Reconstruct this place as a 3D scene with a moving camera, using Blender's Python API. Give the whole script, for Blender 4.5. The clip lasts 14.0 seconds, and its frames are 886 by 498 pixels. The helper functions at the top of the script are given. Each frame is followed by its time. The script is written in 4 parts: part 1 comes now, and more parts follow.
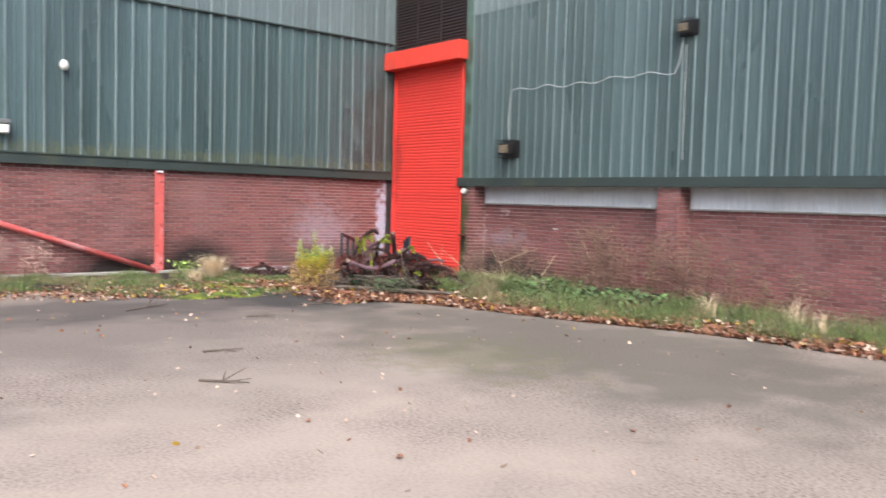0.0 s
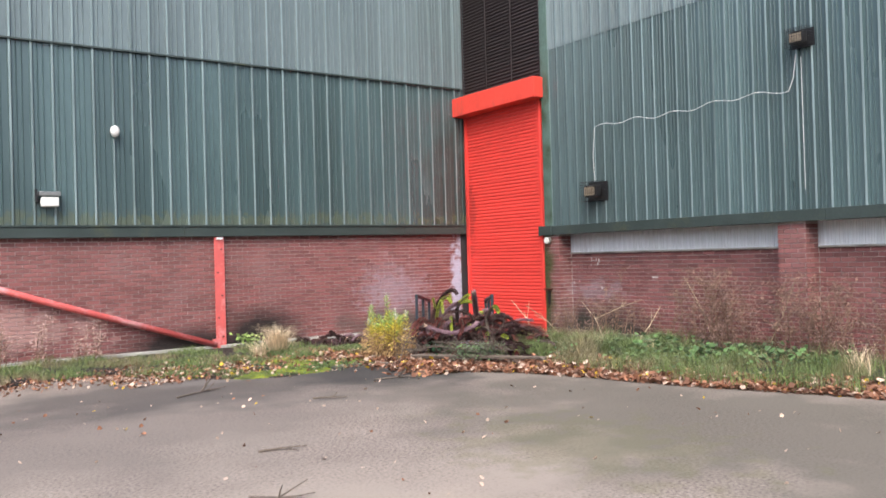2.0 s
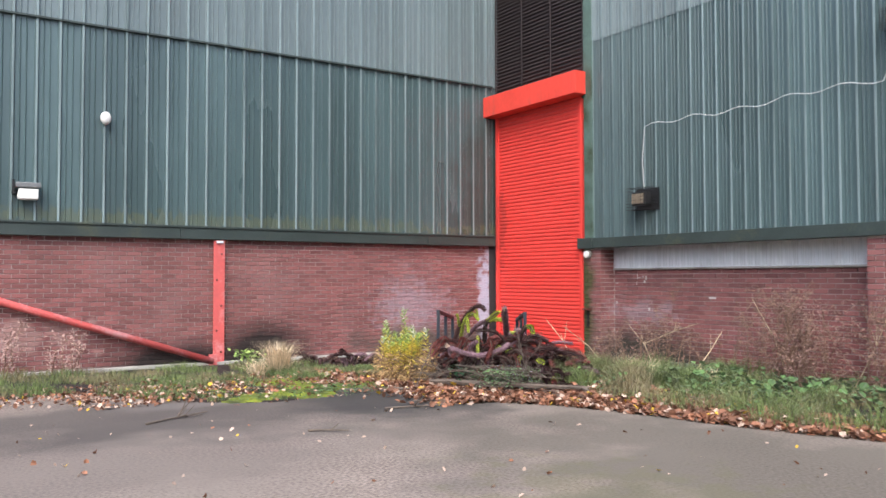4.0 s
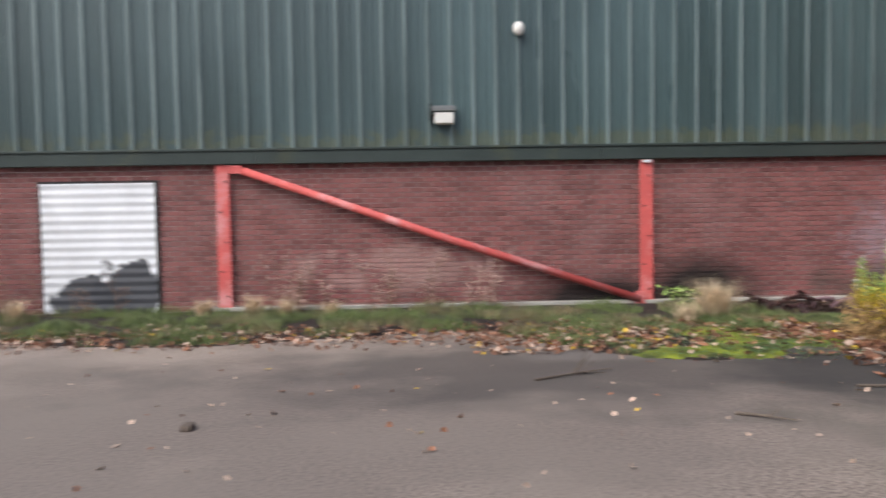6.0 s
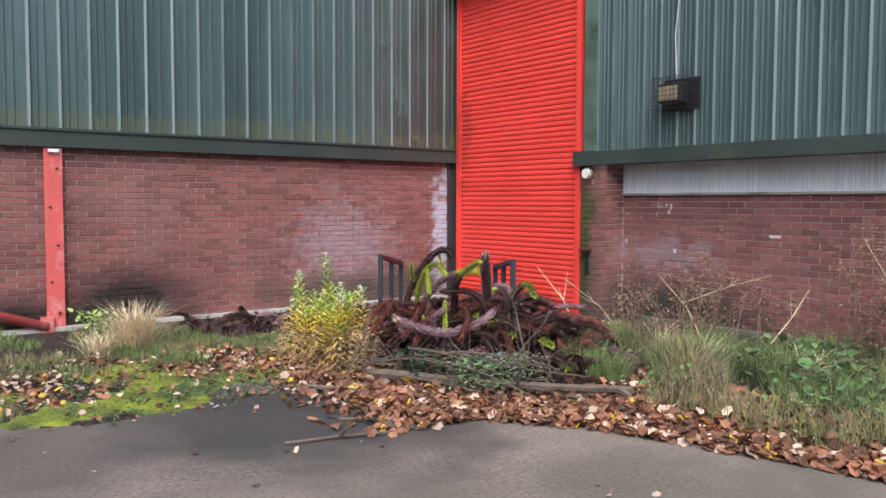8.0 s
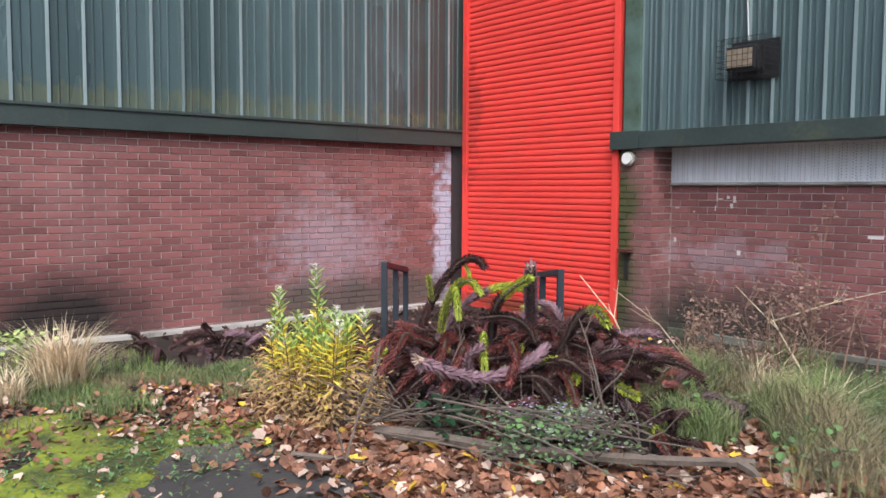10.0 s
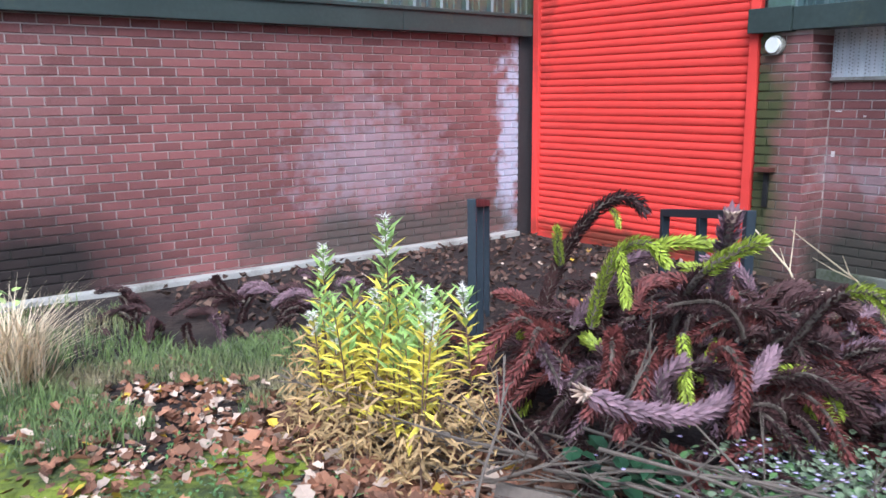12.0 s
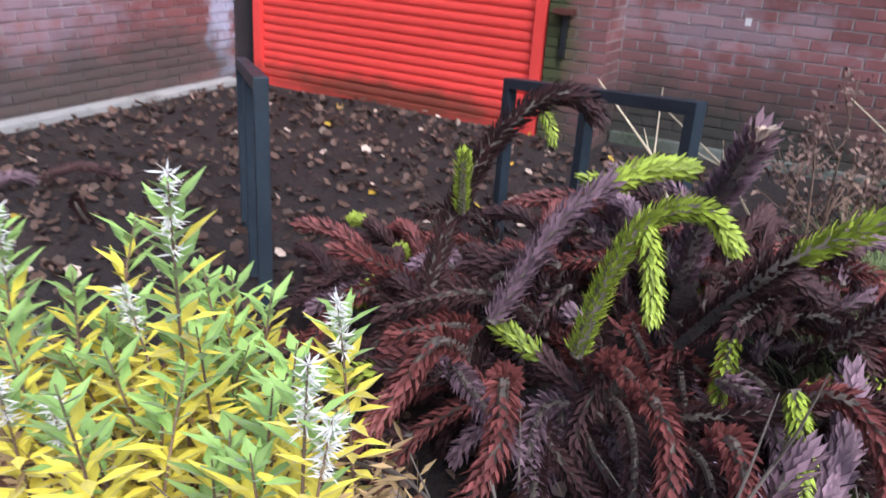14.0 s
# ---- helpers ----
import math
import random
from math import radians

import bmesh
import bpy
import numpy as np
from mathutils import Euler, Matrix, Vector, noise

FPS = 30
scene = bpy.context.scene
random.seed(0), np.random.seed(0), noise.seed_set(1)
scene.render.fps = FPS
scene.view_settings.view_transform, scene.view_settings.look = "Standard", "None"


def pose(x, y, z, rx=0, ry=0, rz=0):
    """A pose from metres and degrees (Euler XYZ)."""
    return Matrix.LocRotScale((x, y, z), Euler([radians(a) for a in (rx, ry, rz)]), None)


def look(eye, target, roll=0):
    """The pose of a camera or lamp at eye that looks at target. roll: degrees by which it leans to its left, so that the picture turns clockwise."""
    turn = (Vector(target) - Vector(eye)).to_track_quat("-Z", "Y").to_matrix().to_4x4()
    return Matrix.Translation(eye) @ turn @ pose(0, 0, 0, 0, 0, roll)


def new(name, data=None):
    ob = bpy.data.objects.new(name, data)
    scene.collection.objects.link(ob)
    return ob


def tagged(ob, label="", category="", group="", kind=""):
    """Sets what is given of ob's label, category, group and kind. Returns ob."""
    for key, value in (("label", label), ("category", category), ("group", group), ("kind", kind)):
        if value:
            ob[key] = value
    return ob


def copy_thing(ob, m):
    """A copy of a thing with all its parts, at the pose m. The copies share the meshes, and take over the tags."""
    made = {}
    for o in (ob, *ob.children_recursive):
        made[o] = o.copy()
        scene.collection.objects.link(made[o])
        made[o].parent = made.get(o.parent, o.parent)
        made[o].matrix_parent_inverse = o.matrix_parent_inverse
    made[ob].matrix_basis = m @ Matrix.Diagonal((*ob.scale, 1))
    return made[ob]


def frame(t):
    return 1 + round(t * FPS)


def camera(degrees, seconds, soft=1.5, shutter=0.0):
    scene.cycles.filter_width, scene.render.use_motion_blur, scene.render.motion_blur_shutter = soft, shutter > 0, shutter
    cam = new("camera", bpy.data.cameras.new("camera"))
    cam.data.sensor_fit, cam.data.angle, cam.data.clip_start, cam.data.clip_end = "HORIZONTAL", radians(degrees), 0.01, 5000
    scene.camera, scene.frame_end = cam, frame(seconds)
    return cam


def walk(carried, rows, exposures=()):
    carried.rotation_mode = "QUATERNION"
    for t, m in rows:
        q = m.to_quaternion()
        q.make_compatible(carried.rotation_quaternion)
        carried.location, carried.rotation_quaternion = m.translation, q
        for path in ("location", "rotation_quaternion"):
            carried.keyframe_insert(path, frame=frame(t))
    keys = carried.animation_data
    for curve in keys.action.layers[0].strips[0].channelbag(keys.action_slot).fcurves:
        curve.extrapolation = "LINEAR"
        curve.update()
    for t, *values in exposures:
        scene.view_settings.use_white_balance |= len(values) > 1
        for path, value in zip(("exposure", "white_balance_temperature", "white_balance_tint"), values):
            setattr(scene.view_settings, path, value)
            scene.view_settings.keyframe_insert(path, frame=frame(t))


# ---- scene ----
cam = camera(56.8, 14.0, shutter=0.3)
PATH = [
    (0, (-12.359, -16.987, 1.705), (-11.079, -15.454, 1.589), 1.6),
    (0.5, (-12.178, -16.668, 1.711), (-11.07, -15.005, 1.637), 1.2),
    (1, (-11.96, -16.295, 1.713), (-10.866, -14.622, 1.669), -0.5),
    (1.5, (-11.723, -15.903, 1.708), (-10.591, -14.254, 1.664), -1.5),
    (2, (-11.491, -15.533, 1.699), (-10.345, -13.894, 1.716), -1.6),
    (2.2, (-11.392, -15.377, 1.695), (-10.236, -13.746, 1.742), -1.7),
    (4.5, (-10.235, -13.592, 1.504), (-9.205, -11.88, 1.592), 1.7),
    (5, (-9.979, -13.109, 1.501), (-9.507, -11.166, 1.546), -0.2),
    (5.5, (-9.694, -12.612, 1.509), (-9.749, -10.613, 1.483), -1.9),
    (5.7, (-9.58, -12.42, 1.508), (-9.703, -10.42, 1.446), -1.5),
    (6, (-9.363, -12.146, 1.516), (-9.3, -10.149, 1.415), -0.9),
    (6.5, (-9.026, -11.705, 1.524), (-8.372, -9.818, 1.416), -1.2),
    (7, (-8.698, -11.27, 1.532), (-7.724, -9.526, 1.427), -0.6),
    (7.2, (-8.576, -11.081, 1.538), (-7.484, -9.409, 1.424), -0.3),
    (9.3, (-7.578, -9.251, 1.593), (-6.324, -7.697, 1.475), 0.4),
    (9.5, (-7.491, -9.068, 1.594), (-6.253, -7.502, 1.464), 0.9),
    (10, (-7.255, -8.584, 1.594), (-5.995, -7.036, 1.453), 0.3),
    (10.5, (-6.995, -8.079, 1.604), (-5.763, -6.516, 1.4), 0.1),
    (11, (-6.779, -7.582, 1.612), (-5.554, -6.025, 1.342), 0.3),
    (11.5, (-6.527, -7.089, 1.606), (-5.315, -5.533, 1.269), 0.3),
    (12, (-6.332, -6.596, 1.58), (-5.124, -5.045, 1.212), -0.5),
    (12.5, (-6.13, -6.153, 1.592), (-4.784, -4.718, 1.233), -1.4),
    (13, (-5.922, -5.734, 1.598), (-4.454, -4.429, 1.221), 0.7),
    (13.5, (-5.729, -5.277, 1.578), (-4.141, -4.175, 1.065), 2.0),
    (14, (-5.467, -4.932, 1.555), (-3.837, -4.066, 0.786), 3.8),
]
walk(cam, [(t, look(eye, target, roll)) for t, eye, target, roll in PATH],
     [(0, 1.25, 6500, 10), (2.2, 1.25, 6450, 10), (4.5, 1.2, 6300, 12), (5, 1.15, 6400, 14), (5.5, 0.9, 6500, 16), (6, 0.6, 6500, 10),
      (6.5, 0.75, 6450, 10), (7, 0.85, 6400, 10), (9.5, 1.0, 6200, 10), (11, 1.1, 5800, 8), (12, 1.2, 5300, 6), (13, 1.15, 5500, 8), (14, 0.95, 5450, 10)])

# ---- light ----
world = bpy.data.worlds.new("overcast_sky")
scene.world = world
world.use_nodes = True
wn = world.node_tree
sky = wn.nodes.new("ShaderNodeTexSky")
sky.sky_type, sky.sun_disc = "NISHITA", False
sky.sun_elevation, sky.sun_rotation = radians(48), radians(220)
sky.air_density, sky.dust_density, sky.ozone_density = 1.0, 3.5, 1.5
wn.links.new(sky.outputs[0], wn.nodes["Background"].inputs[0])
wn.nodes["Background"].inputs[1].default_value = 0.12
sun = new("sun", bpy.data.lights.new("sun", "SUN"))
sun.data.energy, sun.data.angle, sun.data.color = 1.3, radians(40), (1.0, 0.965, 0.94)
sun.matrix_world = look((-15, -18, 26), (0, 0, 0))

# ---- materials ----


def material(name, color, rough=0.8, metal=0.0, spread=0.25, scale=6.0, fine=60.0, bump=0.2, dist=0.01, second=None,
             second_at=(0.5, 0.65), per_piece=0.0, grain=1.6, spec=0.4, stretch=(1, 1, 1)):
    """A node material: a base colour varied at two scales, a second colour in patches, fine relief, and a shade for each piece."""
    m = bpy.data.materials.new(name)
    m.use_nodes = True
    n, l = m.node_tree.nodes, m.node_tree.links
    b = n["Principled BSDF"]
    b.inputs["Metallic"].default_value = metal
    b.inputs["Specular IOR Level"].default_value = spec
    geo = n.new("ShaderNodeNewGeometry")
    mapp = n.new("ShaderNodeMapping")
    mapp.inputs["Scale"].default_value = stretch
    l.new(geo.outputs["Position"], mapp.inputs[0])

    def tex(s, detail=4.0):
        t = n.new("ShaderNodeTexNoise")
        t.inputs["Scale"].default_value, t.inputs["Detail"].default_value = s, detail
        l.new(mapp.outputs[0], t.inputs["Vector"])
        return t.outputs["Fac"]

    def mathn(op, a, c):
        q = n.new("ShaderNodeMath")
        q.operation = op
        for i, v in enumerate((a, c)):
            if isinstance(v, (int, float)):
                q.inputs[i].default_value = v
            else:
                l.new(v, q.inputs[i])
        return q.outputs[0]

    big, small = tex(scale), tex(fine, 6.0)
    v = mathn("ADD", mathn("MULTIPLY", mathn("SUBTRACT", big, 0.5), spread * 2.2), mathn("MULTIPLY", mathn("SUBTRACT", small, 0.5), spread * grain))
    if per_piece:
        info = n.new("ShaderNodeObjectInfo")
        r = mathn("FRACT", mathn("ADD", info.outputs["Random"], geo.outputs["Random Per Island"]), 0)
        v = mathn("ADD", v, mathn("MULTIPLY", mathn("SUBTRACT", r, 0.5), per_piece * 2))
    v = mathn("ADD", v, 1.0)
    mul = n.new("ShaderNodeVectorMath")
    mul.operation = "SCALE"
    mul.inputs[0].default_value = color
    l.new(v, mul.inputs["Scale"])
    out = mul.outputs[0]
    if second:
        ramp = n.new("ShaderNodeMapRange")
        ramp.inputs["From Min"].default_value, ramp.inputs["From Max"].default_value = second_at
        l.new(mathn("ADD", mathn("MULTIPLY", tex(scale * 0.7 + 0.13, 5.0), 0.75), mathn("MULTIPLY", small, 0.25)), ramp.inputs["Value"])
        mix = n.new("ShaderNodeMix")
        mix.data_type = "RGBA"
        l.new(ramp.outputs[0], mix.inputs["Factor"])
        l.new(out, mix.inputs["A"])
        mix.inputs["B"].default_value = (*second, 1)
        out = mix.outputs["Result"]
    l.new(out, b.inputs["Base Color"])
    l.new(mathn("ADD", mathn("MULTIPLY", mathn("SUBTRACT", big, 0.5), 0.25), rough), b.inputs["Roughness"])
    if bump:
        bp = n.new("ShaderNodeBump")
        bp.inputs["Strength"].default_value, bp.inputs["Distance"].default_value = bump, dist
        l.new(small, bp.inputs["Height"])
        l.new(bp.outputs[0], b.inputs["Normal"])
    return m


def tint_patch(m, centre, size, color, amount=1.0, rough_edge=0.5, scale=5.0, soft=0.6):
    """Lays one ragged patch of colour of a given place and size over a material: stains, moss, plain tone."""
    n, l = m.node_tree.nodes, m.node_tree.links
    b = n["Principled BSDF"]
    old = b.inputs["Base Color"].links[0].from_socket
    geo = n.new("ShaderNodeNewGeometry")
    sub = n.new("ShaderNodeVectorMath")
    sub.operation = "SUBTRACT"
    sub.inputs[1].default_value = centre
    l.new(geo.outputs["Position"], sub.inputs[0])
    div = n.new("ShaderNodeVectorMath")
    div.operation = "DIVIDE"
    div.inputs[1].default_value = size
    l.new(sub.outputs[0], div.inputs[0])
    ln = n.new("ShaderNodeVectorMath")
    ln.operation = "LENGTH"
    l.new(div.outputs[0], ln.inputs[0])
    t = n.new("ShaderNodeTexNoise")
    t.inputs["Scale"].default_value, t.inputs["Detail"].default_value = scale, 6.0
    l.new(geo.outputs["Position"], t.inputs["Vector"])
    a = n.new("ShaderNodeMath")
    a.operation = "MULTIPLY_ADD"
    a.inputs[1].default_value = rough_edge * 2.4
    l.new(t.outputs["Fac"], a.inputs[0])
    l.new(ln.outputs["Value"], a.inputs[2])
    r = n.new("ShaderNodeMapRange")
    r.inputs["From Min"].default_value, r.inputs["From Max"].default_value = 1.05 + rough_edge * 1.2, 1.05 - soft + rough_edge * 1.2
    r.inputs["To Max"].default_value = amount
    l.new(a.outputs[0], r.inputs["Value"])
    mix = n.new("ShaderNodeMix")
    mix.data_type = "RGBA"
    l.new(r.outputs[0], mix.inputs["Factor"])
    l.new(old, mix.inputs["A"])
    mix.inputs["B"].default_value = (*color, 1)
    l.new(mix.outputs["Result"], b.inputs["Base Color"])
    return m


def translucent(m, amount=0.3):
    """Lets some light through thin leaves."""
    b = m.node_tree.nodes["Principled BSDF"]
    b.inputs["Subsurface Weight"].default_value = 0.0
    b.inputs["Sheen Weight"].default_value = amount
    return m


ASPHALT = material("asphalt", (0.29, 0.238, 0.203), 0.8, spread=0.22, scale=0.7, fine=34, grain=13.0, bump=0.45, dist=0.008,
                   second=(0.35, 0.295, 0.25), second_at=(0.40, 0.66), spec=0.35)
tint_patch(ASPHALT, (-12.0, -13.2, 0), (5.0, 3.2, 1), (0.47, 0.39, 0.325), 0.65, 0.9, 0.9)
tint_patch(ASPHALT, (-11.0, -6.6, 0), (7.0, 3.3, 1), (0.15, 0.128, 0.115), 0.6, 0.8, 0.8)
tint_patch(ASPHALT, (-7.5, -4.6, 0), (4.6, 1.9, 1), (0.075, 0.068, 0.064), 0.75, 0.6, 1.3)
tint_patch(ASPHALT, (-4.6, -10.5, 0), (2.8, 6.0, 1), (0.105, 0.098, 0.078), 0.7, 0.6, 1.3)
tint_patch(ASPHALT, (-6.3, -10.2, 0), (1.2, 1.6, 1), (0.15, 0.15, 0.06), 0.3, 1.4, 3.5)
tint_patch(ASPHALT, (-5.3, -5.0, 0), (1.5, 1.7, 1), (0.05, 0.048, 0.047), 0.85, 0.5, 1.6)
tint_patch(ASPHALT, (-7.6, -4.0, 0), (1.0, 0.35, 1), (0.2, 0.18, 0.165), 0.6, 0.5, 3)
BRICK = material("red_brick", (0.225, 0.088, 0.083), 0.85, spread=0.16, scale=1.4, fine=70, bump=0.35, dist=0.004,
                 second=(0.27, 0.13, 0.125), second_at=(0.52, 0.72), per_piece=0.26)
MORTAR = material("mortar", (0.49, 0.41, 0.385), 0.95, spread=0.15, scale=3, fine=90, bump=0.4, dist=0.004)
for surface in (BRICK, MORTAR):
    tint_patch(surface, (-0.16, 0.12, 1.05), (0.22, 0.5, 1.25), (0.56, 0.62, 0.76), 0.72, 1.0, 7.0)
    tint_patch(surface, (-2.0, 0.12, 1.15), (0.75, 0.5, 0.7), (0.46, 0.38, 0.42), 0.2, 1.5, 6.5)
    tint_patch(surface, (-1.9, 0.12, 0.9), (1.0, 0.5, 0.6), (0.52, 0.47, 0.56), 0.27, 1.3, 8.0)
    # Darker towards the foot of the long wall, left of the shutter.
    tint_patch(surface, (-1.6, 0.12, 0.22), (1.9, 0.5, 0.42), (0.085, 0.082, 0.07), 0.8, 0.6, 2.0)
    tint_patch(surface, (-9.3, 0.12, 0.6), (1.4, 0.5, 0.35), (0.5, 0.33, 0.30), 0.5, 1.5, 3.6)
    tint_patch(surface, (0.06, -2.68, 0.9), (0.35, 0.36, 1.9), (0.055, 0.072, 0.022), 0.92, 0.5, 4.0)
    tint_patch(surface, (0.4, -3.9, 0.0), (0.6, 1.9, 0.75), (0.04, 0.044, 0.034), 0.92, 0.35, 2.5)
    # Almost black along the foot on both sides of the post.
    tint_patch(surface, (-6.7, 0.12, 0.1), (1.3, 1.0, 0.42), (0.02, 0.018, 0.017), 0.95, 0.25, 2.0)
    tint_patch(surface, (-5.1, 0.12, 0.2), (1.2, 1.0, 0.62), (0.02, 0.018, 0.017), 0.95, 0.25, 2.0)
    tint_patch(surface, (0.4, -3.8, 0.92), (0.5, 0.8, 0.25), (0.5, 0.46, 0.52), 0.25, 1.2, 6)
CLAD = material("green_cladding", (0.072, 0.116, 0.12), 0.3, spread=0.26, scale=0.9, fine=22, bump=0.1, dist=0.004,
                second=(0.05, 0.08, 0.082), second_at=(0.46, 0.66), per_piece=0.12, spec=0.75, stretch=(1, 1, 0.25))
# Darker towards the inner corner with the shutter bay.
tint_patch(CLAD, (0.0, 0.0, 3.0), (1.2, 0.4, 2.6), (0.030, 0.036, 0.030), 0.7, 0.6, 2.0)
tint_patch(CLAD, (-7.0, 0.05, 2.5), (12.0, 0.5, 0.16), (0.14, 0.14, 0.06), 0.4, 1.6, 9.0)
# Paler colour for the rib crowns, painting in their bright highlights.
CROWN = material('rib_highlight', (0.25, 0.325, 0.33), 0.4, spread=0.3, scale=1.2, fine=18, bump=0.1, dist=0.004, second=(0.09, 0.125, 0.125), second_at=(0.45, 0.7), stretch=(1, 1, 0.2))
# Upper sheets are paler: the sky's reflection is put into their colour.
CLAD_HI = material("sky_paled_cladding", (0.15, 0.195, 0.205), 0.4, spread=0.18, scale=0.9, fine=22, bump=0.1, dist=0.004, per_piece=0.1, stretch=(1, 1, 0.25))
TRIM = material("dark_green_trim", (0.040, 0.056, 0.052), 0.5, spread=0.3, scale=2, fine=25, second=(0.075, 0.085, 0.05), second_at=(0.58, 0.75))
MOSSY = material("mossy_flashing", (0.10, 0.16, 0.135), 0.6, spread=0.35, scale=2.5, fine=20, second=(0.04, 0.06, 0.03), second_at=(0.45, 0.65))
RED = material("red_shutter_paint", (0.78, 0.068, 0.055), 0.42, spread=0.1, scale=1.5, fine=14, bump=0.05, per_piece=0.05, spec=0.4)
tint_patch(RED, (0.06, -0.1, 2.6), (0.4, 0.3, 1.0), (0.16, 0.03, 0.025), 0.4, 0.9, 6)
tint_patch(RED, (0.06, -1.3, 0.12), (0.4, 1.7, 0.16), (0.12, 0.05, 0.03), 0.85, 0.4, 4)
LINTEL = material("faded_red_paint", (0.78, 0.075, 0.052), 0.5, spread=0.15, scale=2.5, fine=18, second=(0.42, 0.10, 0.07), second_at=(0.56, 0.72), stretch=(1, 1, 0.5))
STEEL = material("faded_red_steel", (0.66, 0.13, 0.12), 0.6, spread=0.2, scale=3, fine=20, second=(0.75, 0.36, 0.36), second_at=(0.5, 0.66), bump=0.15)
DARKRUST = material("rust", (0.10, 0.03, 0.02), 0.8)
GALV = material("white_sheet_metal", (0.82, 0.85, 0.88), 0.45, metal=0.0, spread=0.12, scale=2.0, fine=20, second=(0.62, 0.64, 0.66), second_at=(0.55, 0.75), stretch=(1, 1, 0.4))
tint_patch(GALV, (-13.68, 0.05, 0.22), (0.46, 0.5, 0.6), (0.06, 0.064, 0.075), 0.97, 0.5, 4.0, 0.12)
tint_patch(GALV, (-14.2, 0.05, 0.08), (0.55, 0.5, 0.5), (0.06, 0.064, 0.075), 0.97, 0.5, 4.0, 0.12)
HOLE = material("dark_perforation", (0.36, 0.37, 0.37), 0.9, bump=0)
CONCRETE = material("concrete", (0.42, 0.41, 0.38), 0.9, spread=0.25, scale=3, fine=50, bump=0.4, second=(0.16, 0.15, 0.12), second_at=(0.55, 0.7))
DAMPSTONE = material("damp_mossy_concrete", (0.17, 0.175, 0.15), 0.9, spread=0.35, scale=3, fine=40, bump=0.4, second=(0.06, 0.07, 0.04), second_at=(0.45, 0.65))
LOUVRE = material("dark_louvre_metal", (0.045, 0.036, 0.036), 0.6, spread=0.3, scale=3, fine=30)
BLACKM = material("black_metal", (0.018, 0.018, 0.019), 0.5, spread=0.3, scale=8, fine=50)
RAILM = material("blue_black_rail_paint", (0.030, 0.040, 0.052), 0.45, spread=0.3, scale=7, fine=50, second=(0.10, 0.045, 0.03), second_at=(0.62, 0.72))
GLASSW = material("white_plastic", (0.80, 0.80, 0.76), 0.35, spread=0.08, bump=0)
SILVER = material("aluminium_reflector", (0.62, 0.60, 0.56), 0.35, metal=0.6, spread=0.2, bump=0.05)
DULLMETAL = material("dull_grey_metal", (0.22, 0.23, 0.23), 0.5, metal=0.4, spread=0.3, scale=9, fine=40, bump=0.05)
OLDGLASS = material("grimy_lens", (0.30, 0.24, 0.17), 0.3, spread=0.4, scale=14, fine=40, bump=0.05)
CABLE = material("pale_cable", (0.55, 0.57, 0.56), 0.6, bump=0)
SOIL = material("dark_soil", (0.030, 0.022, 0.020), 0.95, spread=0.4, scale=3, fine=30, bump=0.9, dist=0.03, second=(0.055, 0.038, 0.031), second_at=(0.5, 0.65))
MOSS = material("bright_moss", (0.25, 0.30, 0.030), 0.95, spread=0.45, scale=4, fine=30, bump=1.0, dist=0.02, second=(0.06, 0.075, 0.025), second_at=(0.42, 0.58))
GRASS = translucent(material("grass", (0.13, 0.185, 0.05), 0.8, spread=0.3, scale=1.5, per_piece=0.45, bump=0, second=(0.26, 0.21, 0.11), second_at=(0.49, 0.62)))
STRAW = material("dry_grass", (0.70, 0.57, 0.39), 0.85, spread=0.2, scale=4, per_piece=0.35, bump=0)
STALK = material("dead_stalk", (0.22, 0.14, 0.10), 0.9, spread=0.3, scale=5, per_piece=0.35, bump=0)
LEAFBROWN = material("fallen_leaf", (0.31, 0.145, 0.085), 0.8, spread=0.2, scale=6, per_piece=0.5, bump=0, second=(0.14, 0.07, 0.045), second_at=(0.46, 0.58))
LEAFDARK = material("rotting_leaf", (0.105, 0.062, 0.045), 0.7, spread=0.3, scale=6, per_piece=0.6, bump=0)
LEAFPALE = material("pale_fallen_leaf", (0.56, 0.42, 0.33), 0.8, spread=0.2, scale=6, per_piece=0.3, bump=0)
LEAFYELLOW = material("yellow_leaf", (0.66, 0.44, 0.05), 0.7, spread=0.2, per_piece=0.3, bump=0)
LEAFGREEN = translucent(material("weed_leaf", (0.085, 0.17, 0.045), 0.6, spread=0.25, per_piece=0.4, bump=0))
HERBGREEN = translucent(material("willowherb_green", (0.34, 0.50, 0.12), 0.6, spread=0.2, per_piece=0.3, bump=0))
HERBYELLOW = translucent(material("willowherb_yellow", (0.86, 0.72, 0.075), 0.6, spread=0.2, per_piece=0.3, bump=0))
HERBTAN = material("withered_leaf", (0.42, 0.28, 0.13), 0.85, spread=0.25, per_piece=0.4, bump=0)
SEEDHEAD = material("dry_seed_head", (0.20, 0.125, 0.10), 0.9, spread=0.3, scale=5, per_piece=0.45, bump=0)
PALESEED = material("pale_pink_seed_head", (0.52, 0.36, 0.31), 0.9, spread=0.2, per_piece=0.3, bump=0)
ASTER = material("lilac_flower", (0.52, 0.42, 0.66), 0.8, spread=0.15, bump=0)
GREYLEAF = translucent(material("grey_green_leaf", (0.17, 0.22, 0.12), 0.7, spread=0.3, per_piece=0.4, bump=0))
IVY = material("dark_ivy_leaf", (0.03, 0.075, 0.035), 0.35, spread=0.25, per_piece=0.3, bump=0)
UNSEENWALL = material("dark_unseen_wall", (0.045, 0.055, 0.03), 0.9, spread=0.5, scale=0.6, fine=6, bump=1.0, dist=0.1)
